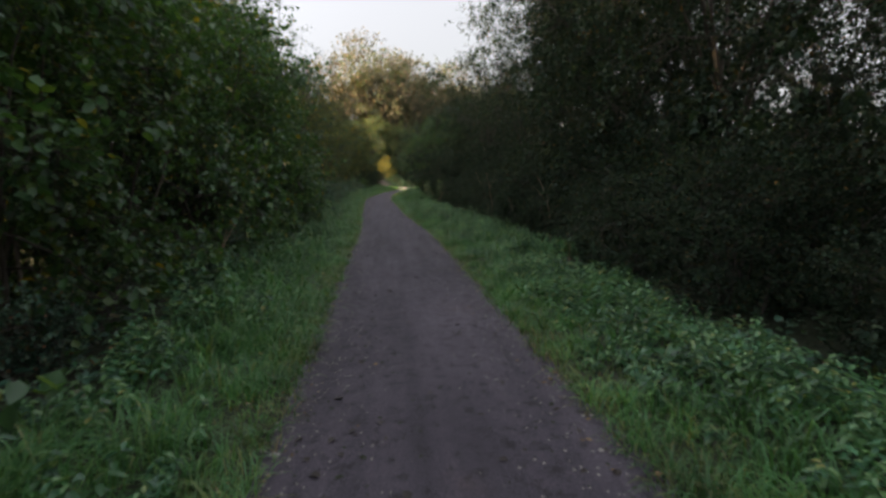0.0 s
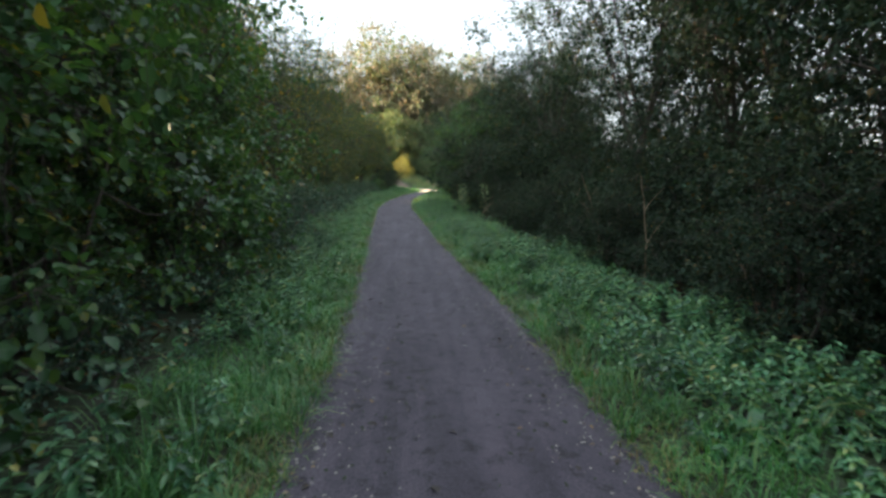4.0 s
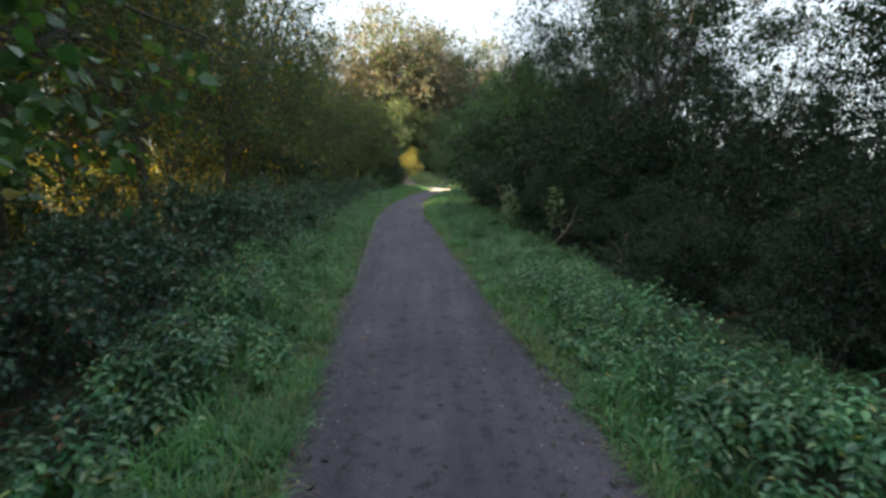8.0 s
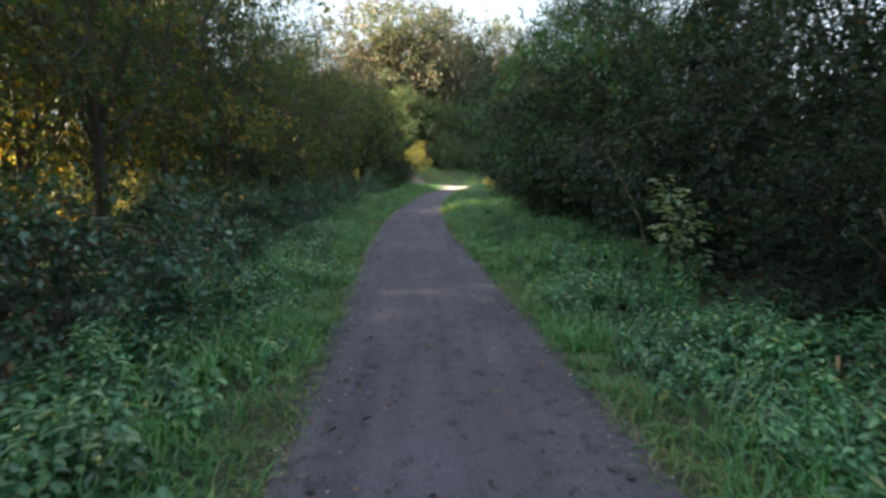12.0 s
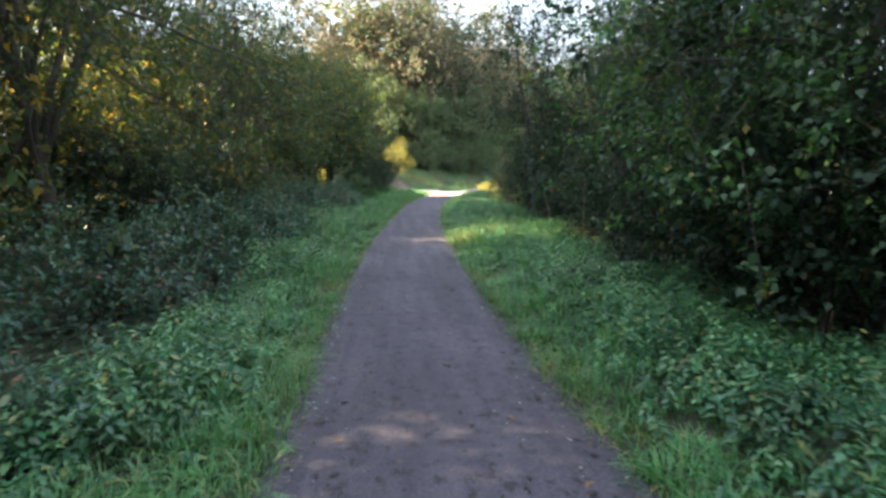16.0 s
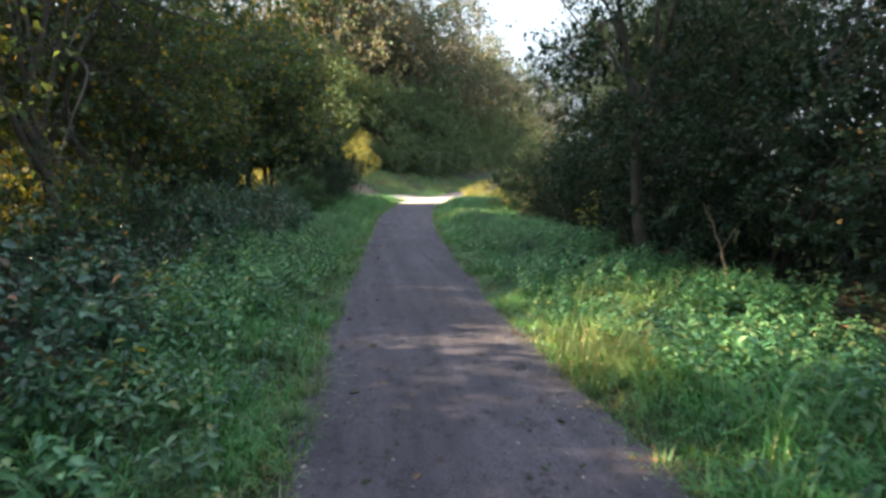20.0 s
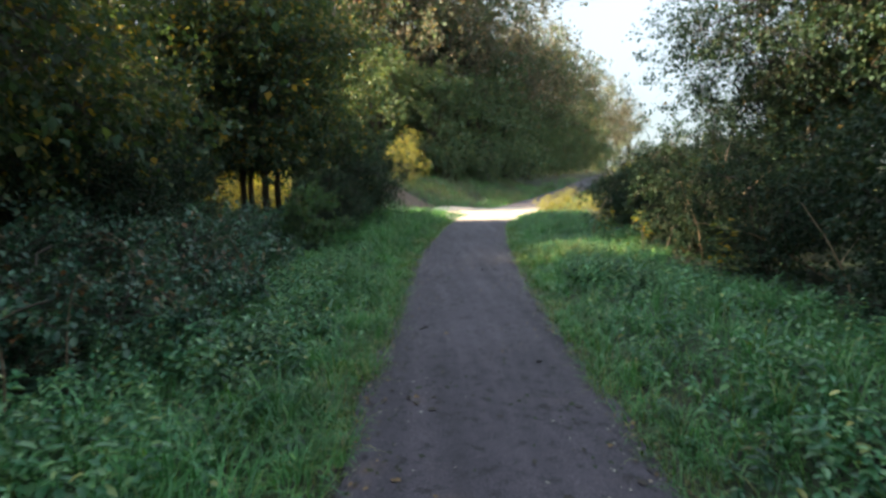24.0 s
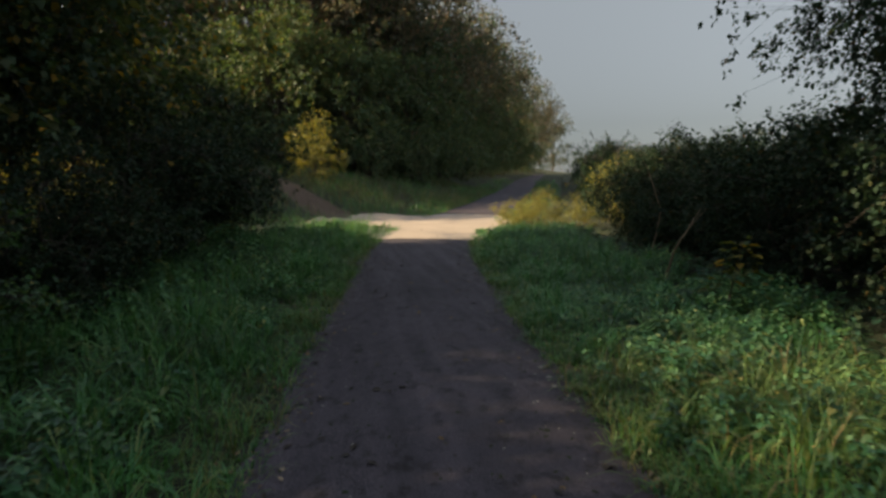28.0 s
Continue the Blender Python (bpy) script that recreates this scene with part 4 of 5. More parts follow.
def grass_mesh(name, rng, x, y, height, width, lean, mat, tuft=1, spread=0.05):
    n = len(x)
    ang = rng.uniform(0, 2 * np.pi, n)
    if tuft > 1:
        root = np.arange(n) // tuft * tuft
        out = rng.uniform(0, 1, n) ** 0.5 * spread
        x, y, height = x[root] + np.cos(ang) * out, y[root] + np.sin(ang) * out, height[root] * rng.uniform(0.55, 1.15, n)
        ang = ang + rng.normal(0, 0.5, n)
    base = np.stack([x, y, land(x, y) - 0.02], 1)
    way = np.stack([np.cos(ang), np.sin(ang), np.zeros(n)], 1)
    side = np.stack([-way[:, 1], way[:, 0], np.zeros(n)], 1) * (width / 2)[:, None]
    h, b = height[:, None], (lean * rng.uniform(0.3, 1.3, n))[:, None]
    rise = np.array([0, 0, 1.0])
    low = base + way * h * b * 0.15 + rise * h * 0.45
    mid = base + way * h * b * 0.55 + rise * h * (0.85 - 0.18 * b)
    tip = base + way * h * b * 1.15 + rise * h * (1.0 - 0.45 * b)
    verts = np.stack([base - side, base + side, low + side * 0.9, low - side * 0.9, mid + side * 0.7, mid - side * 0.7, tip], 1).reshape(-1, 3)
    k = np.arange(n)[:, None] * 7
    return mesh_of(name, verts, [np.concatenate([k + [[0, 1, 2, 3]], k + [[3, 2, 4, 5]]]), k + [[5, 4, 6]]], mat, True)


def grassy(side, x, y, d):
    """Share of long grass among the nettles: high by the path, along the hedge and before the junction."""
    drift = patchy(x, y, 1.1, 83 + side) - 0.5
    if side < 0:
        share = 0.95 - 0.65 * step01(y, 9, 14) + 0.45 * step01(y, 46, 50) + 0.9 * drift + 0.7 * (1 - step01(d, 0.3, 0.8))
    else:
        share = 0.25 + 0.35 * step01(y, 24, 30) + 1.0 * drift + 0.7 * (1 - step01(d, 0.25, 0.7))
    return np.clip(share, 0.22, 1)


def grass():
    rng = np.random.default_rng(31)
    for side, far_d, name in ((-1, 2.3, "field"), (1, 2.9, "thicket")):
        xs, ys, hs, ws = [], [], [], []
        for count, a, b, lo, hi, tall, p in ((60000, -0.03, 0.7, -2, 60, 0.13, 1.25), (105000, 0.1, far_d, -2, 60, 0.27, 0.8), (5000, -0.05, 2.0, 60, 100, 0.3, 1.0)):
            x, y, d = verge_spots(rng, count, side, a, b, lo, hi, p)
            if lo >= 60 and side < 0:
                td, _ = from_line(x, y, TRACK)
                keep = (np.abs(td) > 1.0) & (y > 64.5)
            elif lo >= 60:
                keep = y > 62
            elif tall < 0.2:
                keep = rng.uniform(0, 1, count) < 0.35 + 0.9 * patchy(x, y, 1.7, 40 + side)
            else:
                keep = (rng.uniform(0, 1, count) < grassy(side, x, y, d)) & (d < verge_reach(side, x, y))
            x, y, d = x[keep], y[keep], d[keep]
            xs.append(x), ys.append(y)
            hs.append(tall * rng.uniform(0.6, 1.35, len(x)) * (0.5 + 0.95 * patchy(x, y, 3.1, 44)) * (1 if tall < 0.2 else 0.62 + 0.38 * step01(d, 0.15, 0.6)))
            ws.append(rng.uniform(0.005, 0.0105, len(x)))
        x, y, h, w = map(np.concatenate, (xs, ys, hs, ws))
        ob = new("grass", grass_mesh("grass", rng, x, y, h, w, 1.05, M_GRASS, 11, 0.085))
        tagged(ob, "lush green verge grass along the %s side of the footpath" % name, "grass", kind="stuff")
        x, y, d = verge_spots(rng, 22000, side, -0.09, 0.3, -2, 58, 1.2)
        ob = new("edge_grass", grass_mesh("edge_grass", rng, x, y, rng.uniform(0.04, 0.16, len(x)) * (0.6 + 0.8 * patchy(x, y, 2.4, 47)), rng.uniform(0.003, 0.007, len(x)), 1.1, M_EDGE, 5))
        tagged(ob, "short yellowed grass creeping over the %s edge of the footpath" % name, "grass", kind="stuff")
    for name, count, seed, mat, low, tall, label in (("dry_grass", 34000, 50, M_STRAW, 0.2, 0.6, "pale dry grass on the bank under the wood"), ("bank_grass", 42000, 52, M_GRASS, 0.12, 0.4, "green grass on the bank under the wood")):
        x, y = rng.uniform(-9, 14, count), rng.uniform(62.5, 82, count)
        d, near = from_line(x, y, FINE)
        td, _ = from_line(x, y, TRACK)
        keep = (d < -1.2) & (np.abs(td) > 0.6) & ((y > 65.2) | (d < -3.6)) & (rng.uniform(0, 1, count) < 0.15 + patchy(x, y, 0.9, seed))
        x, y = x[keep], y[keep]
        ob = new(name, grass_mesh(name, rng, x, y, rng.uniform(low, tall, len(x)), rng.uniform(0.008, 0.016, len(x)), 0.7, mat))
        tagged(ob, label, "grass", kind="stuff")


def warm_tufts():
    """Grass in the two sun patches of the verge, yellowed to carry warm sunlight."""
    rng = np.random.default_rng(35)
    for cx, cy, wide, long, count in ((1.75, 37.0, 0.35, 0.5, 1500), (2.6, 38.2, 0.5, 0.5, 1500), (3.5, 48.8, 0.8, 0.8, 3000)):
        x, y = cx + rng.normal(0, wide * 0.6, count), cy + rng.normal(0, long * 0.6, count)
        d, near = from_line(x, y, FINE)
        keep = d > FINE[near, 2] + 0.05
        x, y, count = x[keep], y[keep], int(keep.sum())
        ob = new("warm_tuft", grass_mesh("warm_tuft", rng, x, y, rng.uniform(0.14, 0.42, count), rng.uniform(0.004, 0.009, count), 1.0, M_EDGE, 9, 0.07))
        tagged(ob, "grass tufts yellowed to warm a sunlit spot of the verge", "grass", kind="stuff")


def herb_template(rng, nodes, leaf):
    """One nettle, a metre high before it is scaled: a thin stem with pairs of broad drooping leaves towards its top."""
    base, way, size = [], [], []
    for k in range(nodes):
        t = 0.42 + 0.58 * k / (nodes - 1)
        a0 = k * math.pi / 2 + rng.uniform(-0.4, 0.4)
        for a in (a0, a0 + math.pi):
            base.append([0, 0, t])
            way.append([math.cos(a), math.sin(a), rng.uniform(-0.25, 0.12)])
            size.append(leaf * rng.uniform(0.75, 1.2) * (1.2 - 0.5 * t))
    size, base, way = np.array(size), np.array(base, float), np.array(way)
    v, q = leaf_blades(np.zeros_like(base), way, np.tile([[0, 0, 1.0]], (len(base), 1)), size, size * 0.58, True, 0.28)
    tv, tq = tube(np.array([[0, 0, -0.03], [0, 0, 0.5], [0, 0, 1.0]]), (0.004, 0.003, 0.002), 3)
    flat = np.zeros((len(tv), 3))
    flat[:, :2] = tv[:, :2]
    quads = np.concatenate([q, tq + len(v)])
    return np.concatenate([v, flat]), np.concatenate([np.repeat(base[:, 2], 6), tv[:, 2]]), quads


def herbs(name, seed, spots, heights, tilt, leaf, mat, label):
    """A bed of nettles; tilt is how far each leans out of its clump, per metre of height."""
    rng = np.random.default_rng(seed)
    kinds = [herb_template(rng, 6, leaf) for _ in range(7)]
    x, y = spots
    z = land(x, y)
    pieces = []
    pick = rng.integers(0, len(kinds), len(x))
    for k, (v, up, q) in enumerate(kinds):
        at = np.flatnonzero(pick == k)
        a, h = rng.uniform(0, 2 * np.pi, len(at)), heights[at, None]
        ca, sa, g = np.cos(a)[:, None], np.sin(a)[:, None], 0.7 + 0.5 * h
        rise = up[None] * h
        w = np.stack([(v[None, :, 0] * ca - v[None, :, 1] * sa) * g + x[at, None] + tilt[at, :1] * rise, (v[None, :, 0] * sa + v[None, :, 1] * ca) * g + y[at, None] + tilt[at, 1:] * rise,
                      v[None, :, 2] * g + rise + z[at, None]], -1)
        qq = q[None] + (np.arange(len(at)) * len(v))[:, None, None]
        pieces.append((w.reshape(-1, 3), qq.reshape(-1, 4)))
    v, q = joined(pieces)
    tagged(new(name, mesh_of(name, v, [q], mat)), label, "nettles", kind="stuff")


def nettles():
    rng = np.random.default_rng(61)
    for side, far_d, count, clumps, name in ((-1, 2.4, 24000, 380, "field"), (1, 2.9, 31000, 500, "thicket")):
        cx, cy, cd = verge_spots(rng, clumps, side, 0.35, far_d, -1.5, 60.5, 0.9)
        high, wide = rng.uniform(0.1, 0.4, clumps) * (0.62 + 0.28 * step01(cd, 0.3, 1.0)), rng.uniform(0.28, 0.5, clumps)
        x, y, d = verge_spots(rng, count, side, 0.2, far_d, -1, 60, 0.85)
        keep = (d < verge_reach(side, x, y)) & (rng.uniform(0, 1, count) < 1.15 - grassy(side, x, y, d))
        x, y, d = x[keep], y[keep], d[keep]
        apart = np.hypot(x[:, None] - cx[None], y[:, None] - cy[None]) / wide[None]
        own = apart.argmin(1)
        r = np.minimum(apart[np.arange(len(x)), own], 1.3)
        h = (0.1 + high[own] * (0.78 if side > 0 else 1.0) * np.sqrt(np.clip(1 - (r / 1.25) ** 2, 0, 1))) * rng.uniform(0.7, 1.25, len(x)) * (1 - 0.22 * step01(y, 43, 48))
        out = unit(np.stack([x - cx[own], y - cy[own]], 1)) * (0.55 * np.minimum(r, 1.0))[:, None] + rng.normal(0, 0.08, (len(x), 2))
        herbs("nettle_bed", 64 + side, (x, y), h, out, 0.086, M_NETTLE, "bed of green nettles along the %s side of the footpath" % name)


def dead_bracken():
    """Brown collapsed fronds in the shade behind the nettles."""
    rng = np.random.default_rng(69)
    for side, count, name in ((-1, 5000, "field"), (1, 9000, "thicket")):
        x, y, d = verge_spots(rng, count, side, 0.9, 3.6, 11, 46, 1.0)
        reach = verge_reach(side, x, y)
        keep = (d > reach - 0.25) & (d < reach + 1.1) & (rng.uniform(0, 1, count) < 1.3 * patchy(x, y, 1.1, 71) - 0.1)
        x, y = x[keep], y[keep]
        n = len(x)
        a = rng.uniform(0, 2 * np.pi, n)
        size = rng.uniform(0.06, 0.13, n)
        base = np.stack([x, y, land(x, y) + rng.uniform(0, 0.22, n) * patchy(x, y, 2.5, 73)], 1)
        v, q = leaf_blades(base, np.stack([np.cos(a), np.sin(a), rng.normal(0.1, 0.35, n)], 1), np.tile([[0, 0, 1.0]], (n, 1)) + rng.normal(0, 0.5, (n, 3)), size, size * 0.22, True, 0.35)
        tagged(new("dead_bracken", mesh_of("dead_bracken", v, [q], M_BRACKEN)), "collapsed brown bracken on the %s side in the shade" % name, "bracken", kind="stuff")


def ground_ivy():
    """Small dark leaves creeping over the soil behind the verges."""
    rng = np.random.default_rng(93)
    for side, count, far_d, name in ((-1, 26000, 5.5, "field"), (1, 20000, 4.6, "thicket")):
        x, y, d = verge_spots(rng, count, side, 0.9, far_d, -1, 58, 1.0)
        keep = (d > verge_reach(side, x, y) - 0.3) & (rng.uniform(0, 1, count) < 0.3 + patchy(x, y, 1.4, 95))
        x, y = x[keep], y[keep]
        n = len(x)
        a = rng.uniform(0, 2 * np.pi, n)
        size = rng.uniform(0.05, 0.11, n)
        base = np.stack([x, y, land(x, y) + 0.01 + rng.uniform(0, 0.16, n) * patchy(x, y, 2.8, 97)], 1)
        v, q = leaf_blades(base, np.stack([np.cos(a), np.sin(a), rng.normal(0.15, 0.25, n)], 1), np.tile([[0, 0, 1.0]], (n, 1)) + rng.normal(0, 0.3, (n, 3)), size, size * 0.8, True, 0.2)
        tagged(new("ground_ivy", mesh_of("ground_ivy", v, [q], M_BRAMBLE)), "dark ground ivy creeping behind the %s verge" % name, "ivy", kind="stuff")


grass()
ground_ivy()
warm_tufts()
nettles()
dead_bracken()


# ---- leaves and grit on the path ----
def grit():
    rng = np.random.default_rng(71)
    n = 5200
    s = rng.uniform(-1, 64, n)
    k = np.clip(np.searchsorted(FINE[:, 1], s), 1, len(FINE) - 1)
    u = np.sign(rng.uniform(-1, 1, n)) * rng.uniform(0, 1, n) ** 0.55 * 1.0
    x, y = FINE[k, 0] + u * FINE[k, 2], s
    z = land(x, y) + 0.012 + 0.02 * (1 - u * u) - 0.022 * np.abs(u) ** 6
    r = rng.uniform(0.003, 0.011, n) * np.where(rng.uniform(0, 1, n) > 0.96, 1.6, 1)
    corners = np.array([(1, 0, 0), (0.2, 0.9, 0.1), (-0.9, 0.3, 0), (-0.3, -0.9, 0.05), (0.1, 0.05, 0.7)])
    v = corners[None] * r[:, None, None] * rng.uniform(0.7, 1.3, (n, 5, 3)) + np.stack([x, y, z], 1)[:, None]
    tri = np.array([(0, 1, 4), (1, 2, 4), (2, 3, 4), (3, 0, 4)])
    q = tri[None] + (np.arange(n) * 5)[:, None, None]
    tagged(new("path_grit", mesh_of("path_grit", v.reshape(-1, 3), [q.reshape(-1, 3)], M_STONE)), "small loose grey stones on the footpath", "grit", kind="stuff")


def pale_grit():
    """Chips of pale stone and dry leaf, thickest along the edges and at the start."""
    rng = np.random.default_rng(77)
    n = 3600
    s = np.where(rng.uniform(0, 1, n) < 0.45, rng.uniform(-1, 13, n), rng.uniform(-1, 58, n))
    k = np.clip(np.searchsorted(FINE[:, 1], s), 1, len(FINE) - 1)
    u = np.sign(rng.uniform(-1, 1, n)) * rng.uniform(0, 1, n) ** 0.3
    x = FINE[k, 0] + u * FINE[k, 2]
    z = land(x, s) + 0.014 + 0.02 * (1 - u * u) - 0.022 * np.abs(u) ** 6
    r = rng.uniform(0.004, 0.012, n) * np.where((np.abs(u) > 0.8) & (rng.uniform(0, 1, n) > 0.8), 1.8, 1)
    corners = np.array([(1, 0, 0), (0.2, 0.9, 0.1), (-0.9, 0.3, 0), (-0.3, -0.9, 0.05), (0.1, 0.05, 0.5)])
    v = corners[None] * r[:, None, None] * rng.uniform(0.6, 1.4, (n, 5, 3)) + np.stack([x, s, z], 1)[:, None]
    tri = np.array([(0, 1, 4), (1, 2, 4), (2, 3, 4), (3, 0, 4)])
    q = tri[None] + (np.arange(n) * 5)[:, None, None]
    tagged(new("pale_grit", mesh_of("pale_grit", v.reshape(-1, 3), [q.reshape(-1, 3)], M_CHIP)), "pale chips of stone and dry leaf on the footpath", "grit", kind="stuff")


def litter_leaf(seed):
    """One curled fallen leaf."""
    r = np.random.default_rng(seed)
    v = np.array([(0, -0.5, 0.02), (0.26, -0.2, 0.10), (0.24, 0.2, 0.12), (0, 0.5, 0.08), (-0.24, 0.2, 0.13), (-0.26, -0.2, 0.09), (0, 0.0, 0.0)]) + r.normal(0, 0.035, (7, 3))
    me = mesh_of("fallen_leaf", v, [np.array([(0, 1, 6), (1, 2, 6), (2, 3, 6), (3, 4, 6), (4, 5, 6), (5, 0, 6)])], M_LITTER)
    return me


def litter():
    rng = np.random.default_rng(81)
    kinds = [litter_leaf(k) for k in range(5)]
    for n in range(300):
        s = rng.uniform(0.5, 60) if n < 210 else rng.uniform(44, 58)
        k = min(int(np.searchsorted(FINE[:, 1], s)), len(FINE) - 1)
        u = (1 if rng.uniform() < 0.5 else -1) * rng.uniform(0, 1) ** 0.6 * 0.98
        x = FINE[k, 0] + u * FINE[k, 2]
        z = land1(x, s) + 0.012 + 0.02 * (1 - u * u) - 0.02 * abs(u) ** 6
        size = rng.uniform(0.025, 0.065)
        ob = new("fallen_leaf", kinds[rng.integers(0, 5)])
        ob.matrix_basis = pose(x, s, z, rng.normal(0, 8), rng.normal(0, 8), rng.uniform(0, 360)) @ Matrix.Diagonal((size, size, size, 1))
        tagged(ob, "small curled brown leaf lying on the footpath", "leaf", "fallen leaves on the path")
    n = 5200
    side = np.where(rng.uniform(0, 1, n) < 0.5, -1, 1)
    s = rng.uniform(-1, 62, n)
    k = np.clip(np.searchsorted(FINE[:, 1], s), 1, len(FINE) - 1)
    d = rng.normal(-0.02, 0.10, n)
    x = FINE[k, 0] + side * (FINE[k, 2] + d)
    base = np.stack([x, s, land(x, s) + 0.012 + rng.uniform(0.002, 0.012, n)], 1)
    a = rng.uniform(0, 2 * np.pi, n)
    size = rng.uniform(0.012, 0.045, n)
    v, q = leaf_blades(base, np.stack([np.cos(a), np.sin(a), rng.normal(0, 0.15, n)], 1), np.tile([[0, 0, 1.0]], (n, 1)) + rng.normal(0, 0.2, (n, 3)), size, size * 0.6, False, 0)
    tagged(new("leaf_litter", mesh_of("leaf_litter", v, [q], M_LITTER)), "brown leaf bits along both edges of the footpath", "leaf litter", kind="stuff")


def clods():
    """Dark crumbs of earth and bark on the path."""
    rng = np.random.default_rng(75)
    n = 4200
    s = rng.uniform(-1, 60, n)
    k = np.clip(np.searchsorted(FINE[:, 1], s), 1, len(FINE) - 1)
    u = np.sign(rng.uniform(-1, 1, n)) * rng.uniform(0, 1, n) ** 0.7
    x = FINE[k, 0] + u * FINE[k, 2]
    z = land(x, s) + 0.012 + 0.02 * (1 - u * u) - 0.022 * np.abs(u) ** 6
    r = rng.uniform(0.006, 0.02, n) * np.where(rng.uniform(0, 1, n) > 0.93, 1.6, 1)
    ring = np.array([(1, 0, 0), (0.5, 0.6, 0.1), (-0.4, 0.7, 0), (-1, 0.1, 0.05), (-0.5, -0.6, 0), (0.4, -0.7, 0.1), (0, 0, 0.45)])
    turn = rng.uniform(0, 6.28, n)
    c, w = np.cos(turn)[:, None], np.sin(turn)[:, None]
    p = ring[None] * r[:, None, None] * rng.uniform(0.6, 1.4, (n, 7, 3))
    p = np.stack([p[..., 0] * c - p[..., 1] * w * 0.7, p[..., 0] * w + p[..., 1] * c * 0.7, p[..., 2]], -1) + np.stack([x, s, z], 1)[:, None]
    tri = np.array([(k, (k + 1) % 6, 6) for k in range(6)])
    q = tri[None] + (np.arange(n) * 7)[:, None, None]
    tagged(new("earth_crumbs", mesh_of("earth_crumbs", p.reshape(-1, 3), [q.reshape(-1, 3)], M_SOIL)), "dark crumbs of earth and bark on the footpath", "debris", kind="stuff")


def dark_leaves():
    """Wet, trodden dark leaves and bark pressed into the path."""
    rng = np.random.default_rng(79)
    n = 1300
    s = rng.uniform(-1, 60, n)
    k = np.clip(np.searchsorted(FINE[:, 1], s), 1, len(FINE) - 1)
    u = np.sign(rng.uniform(-1, 1, n)) * rng.uniform(0, 1, n) ** 0.6 * 0.98
    x = FINE[k, 0] + u * FINE[k, 2]
    base = np.stack([x, s, land(x, s) + 0.017 + 0.02 * (1 - u * u) - 0.022 * np.abs(u) ** 6], 1)
    a = rng.uniform(0, 2 * np.pi, n)
    size = rng.uniform(0.025, 0.075, n)
    v, q = leaf_blades(base, np.stack([np.cos(a), np.sin(a), rng.uniform(0, 0.2, n)], 1), np.tile([[0, 0, 1.0]], (n, 1)) + rng.normal(0, 0.15, (n, 3)), size, size * rng.uniform(0.35, 0.75, n), True, 0.1)
    tagged(new("trodden_leaves", mesh_of("trodden_leaves", v, [q], M_DARK)), "dark wet leaves trodden into the footpath", "leaf litter", kind="stuff")


grit()
dark_leaves()
pale_grit()
clods()
litter()


# ---- single plants and dead wood beside the path ----
def dock_plant(seed):
    """A dock: a rosette of large broad leaves, each a piece of its own."""
    rng = np.random.default_rng(seed)
    root = tagged(new("dock_plant"), "dock plant with large broad green leaves", "plant", "docks in the verge")
    for k in range(8):
        a = k * 2.4 + rng.uniform(-0.3, 0.3)
        long, wide, rise = rng.uniform(0.17, 0.27), rng.uniform(0.06, 0.09), rng.uniform(0.6, 1.2)
        out, side = np.array([math.cos(a), math.sin(a), 0]), np.array([-math.sin(a), math.cos(a), 0])
        t = np.linspace(0, 1, 8)
        mid = np.outer(t * long * 0.85, out) + np.outer(long * (rise * t - 0.75 * t ** 2.2), (0, 0, 1)) + (0, 0, 0.03)
        w = wide / 2 * np.sin(np.pi * np.clip(t * 0.93 + 0.05, 0, 1)) ** 0.8
        wave = 0.012 * np.sin(t * 14 + k)
        left = mid + side * w[:, None] + np.outer(0.25 * w + wave, (0, 0, 1))
        right = mid - side * w[:, None] + np.outer(0.25 * w - wave, (0, 0, 1))
        v = np.stack([left, mid, right], 1).reshape(-1, 3)
        p = (np.arange(7) * 3)[:, None]
        part("leaf", mesh_of("dock_leaf", v, [np.concatenate([p + [[0, 1, 4, 3]], p + [[1, 2, 5, 4]]])], M_NETTLE, True), root)
    return root


docks = [dock_plant(k) for k in (101, 102, 103)]
for k, (x, y, size) in enumerate([(3.4, 3.0, 1.1), (3.7, 3.4, 1.2), (3.3, 4.6, 0.9), (3.9, 6.6, 1.0), (3.1, 9.4, 0.9), (-0.5, 5.6, 0.8), (2.9, 14.4, 0.9), (2.6, 18.2, 0.9), (-0.9, 21.0, 1.0), (-0.7, 23.2, 1.1),
                                  (-1.2, 24.2, 1.0), (2.6, 24.6, 0.8), (2.7, 29.8, 0.9), (-1.4, 31.2, 1.0), (3.2, 35.4, 1.2), (3.8, 36.2, 1.2), (2.3, 37.6, 0.8), (-1.3, 40.2, 0.9), (3.4, 46.2, 0.9), (3.9, 49.8, 0.9)]):
    plant(docks[k % 3], x, y, rnd.uniform(0, 360), size, 1.0, 0.0)


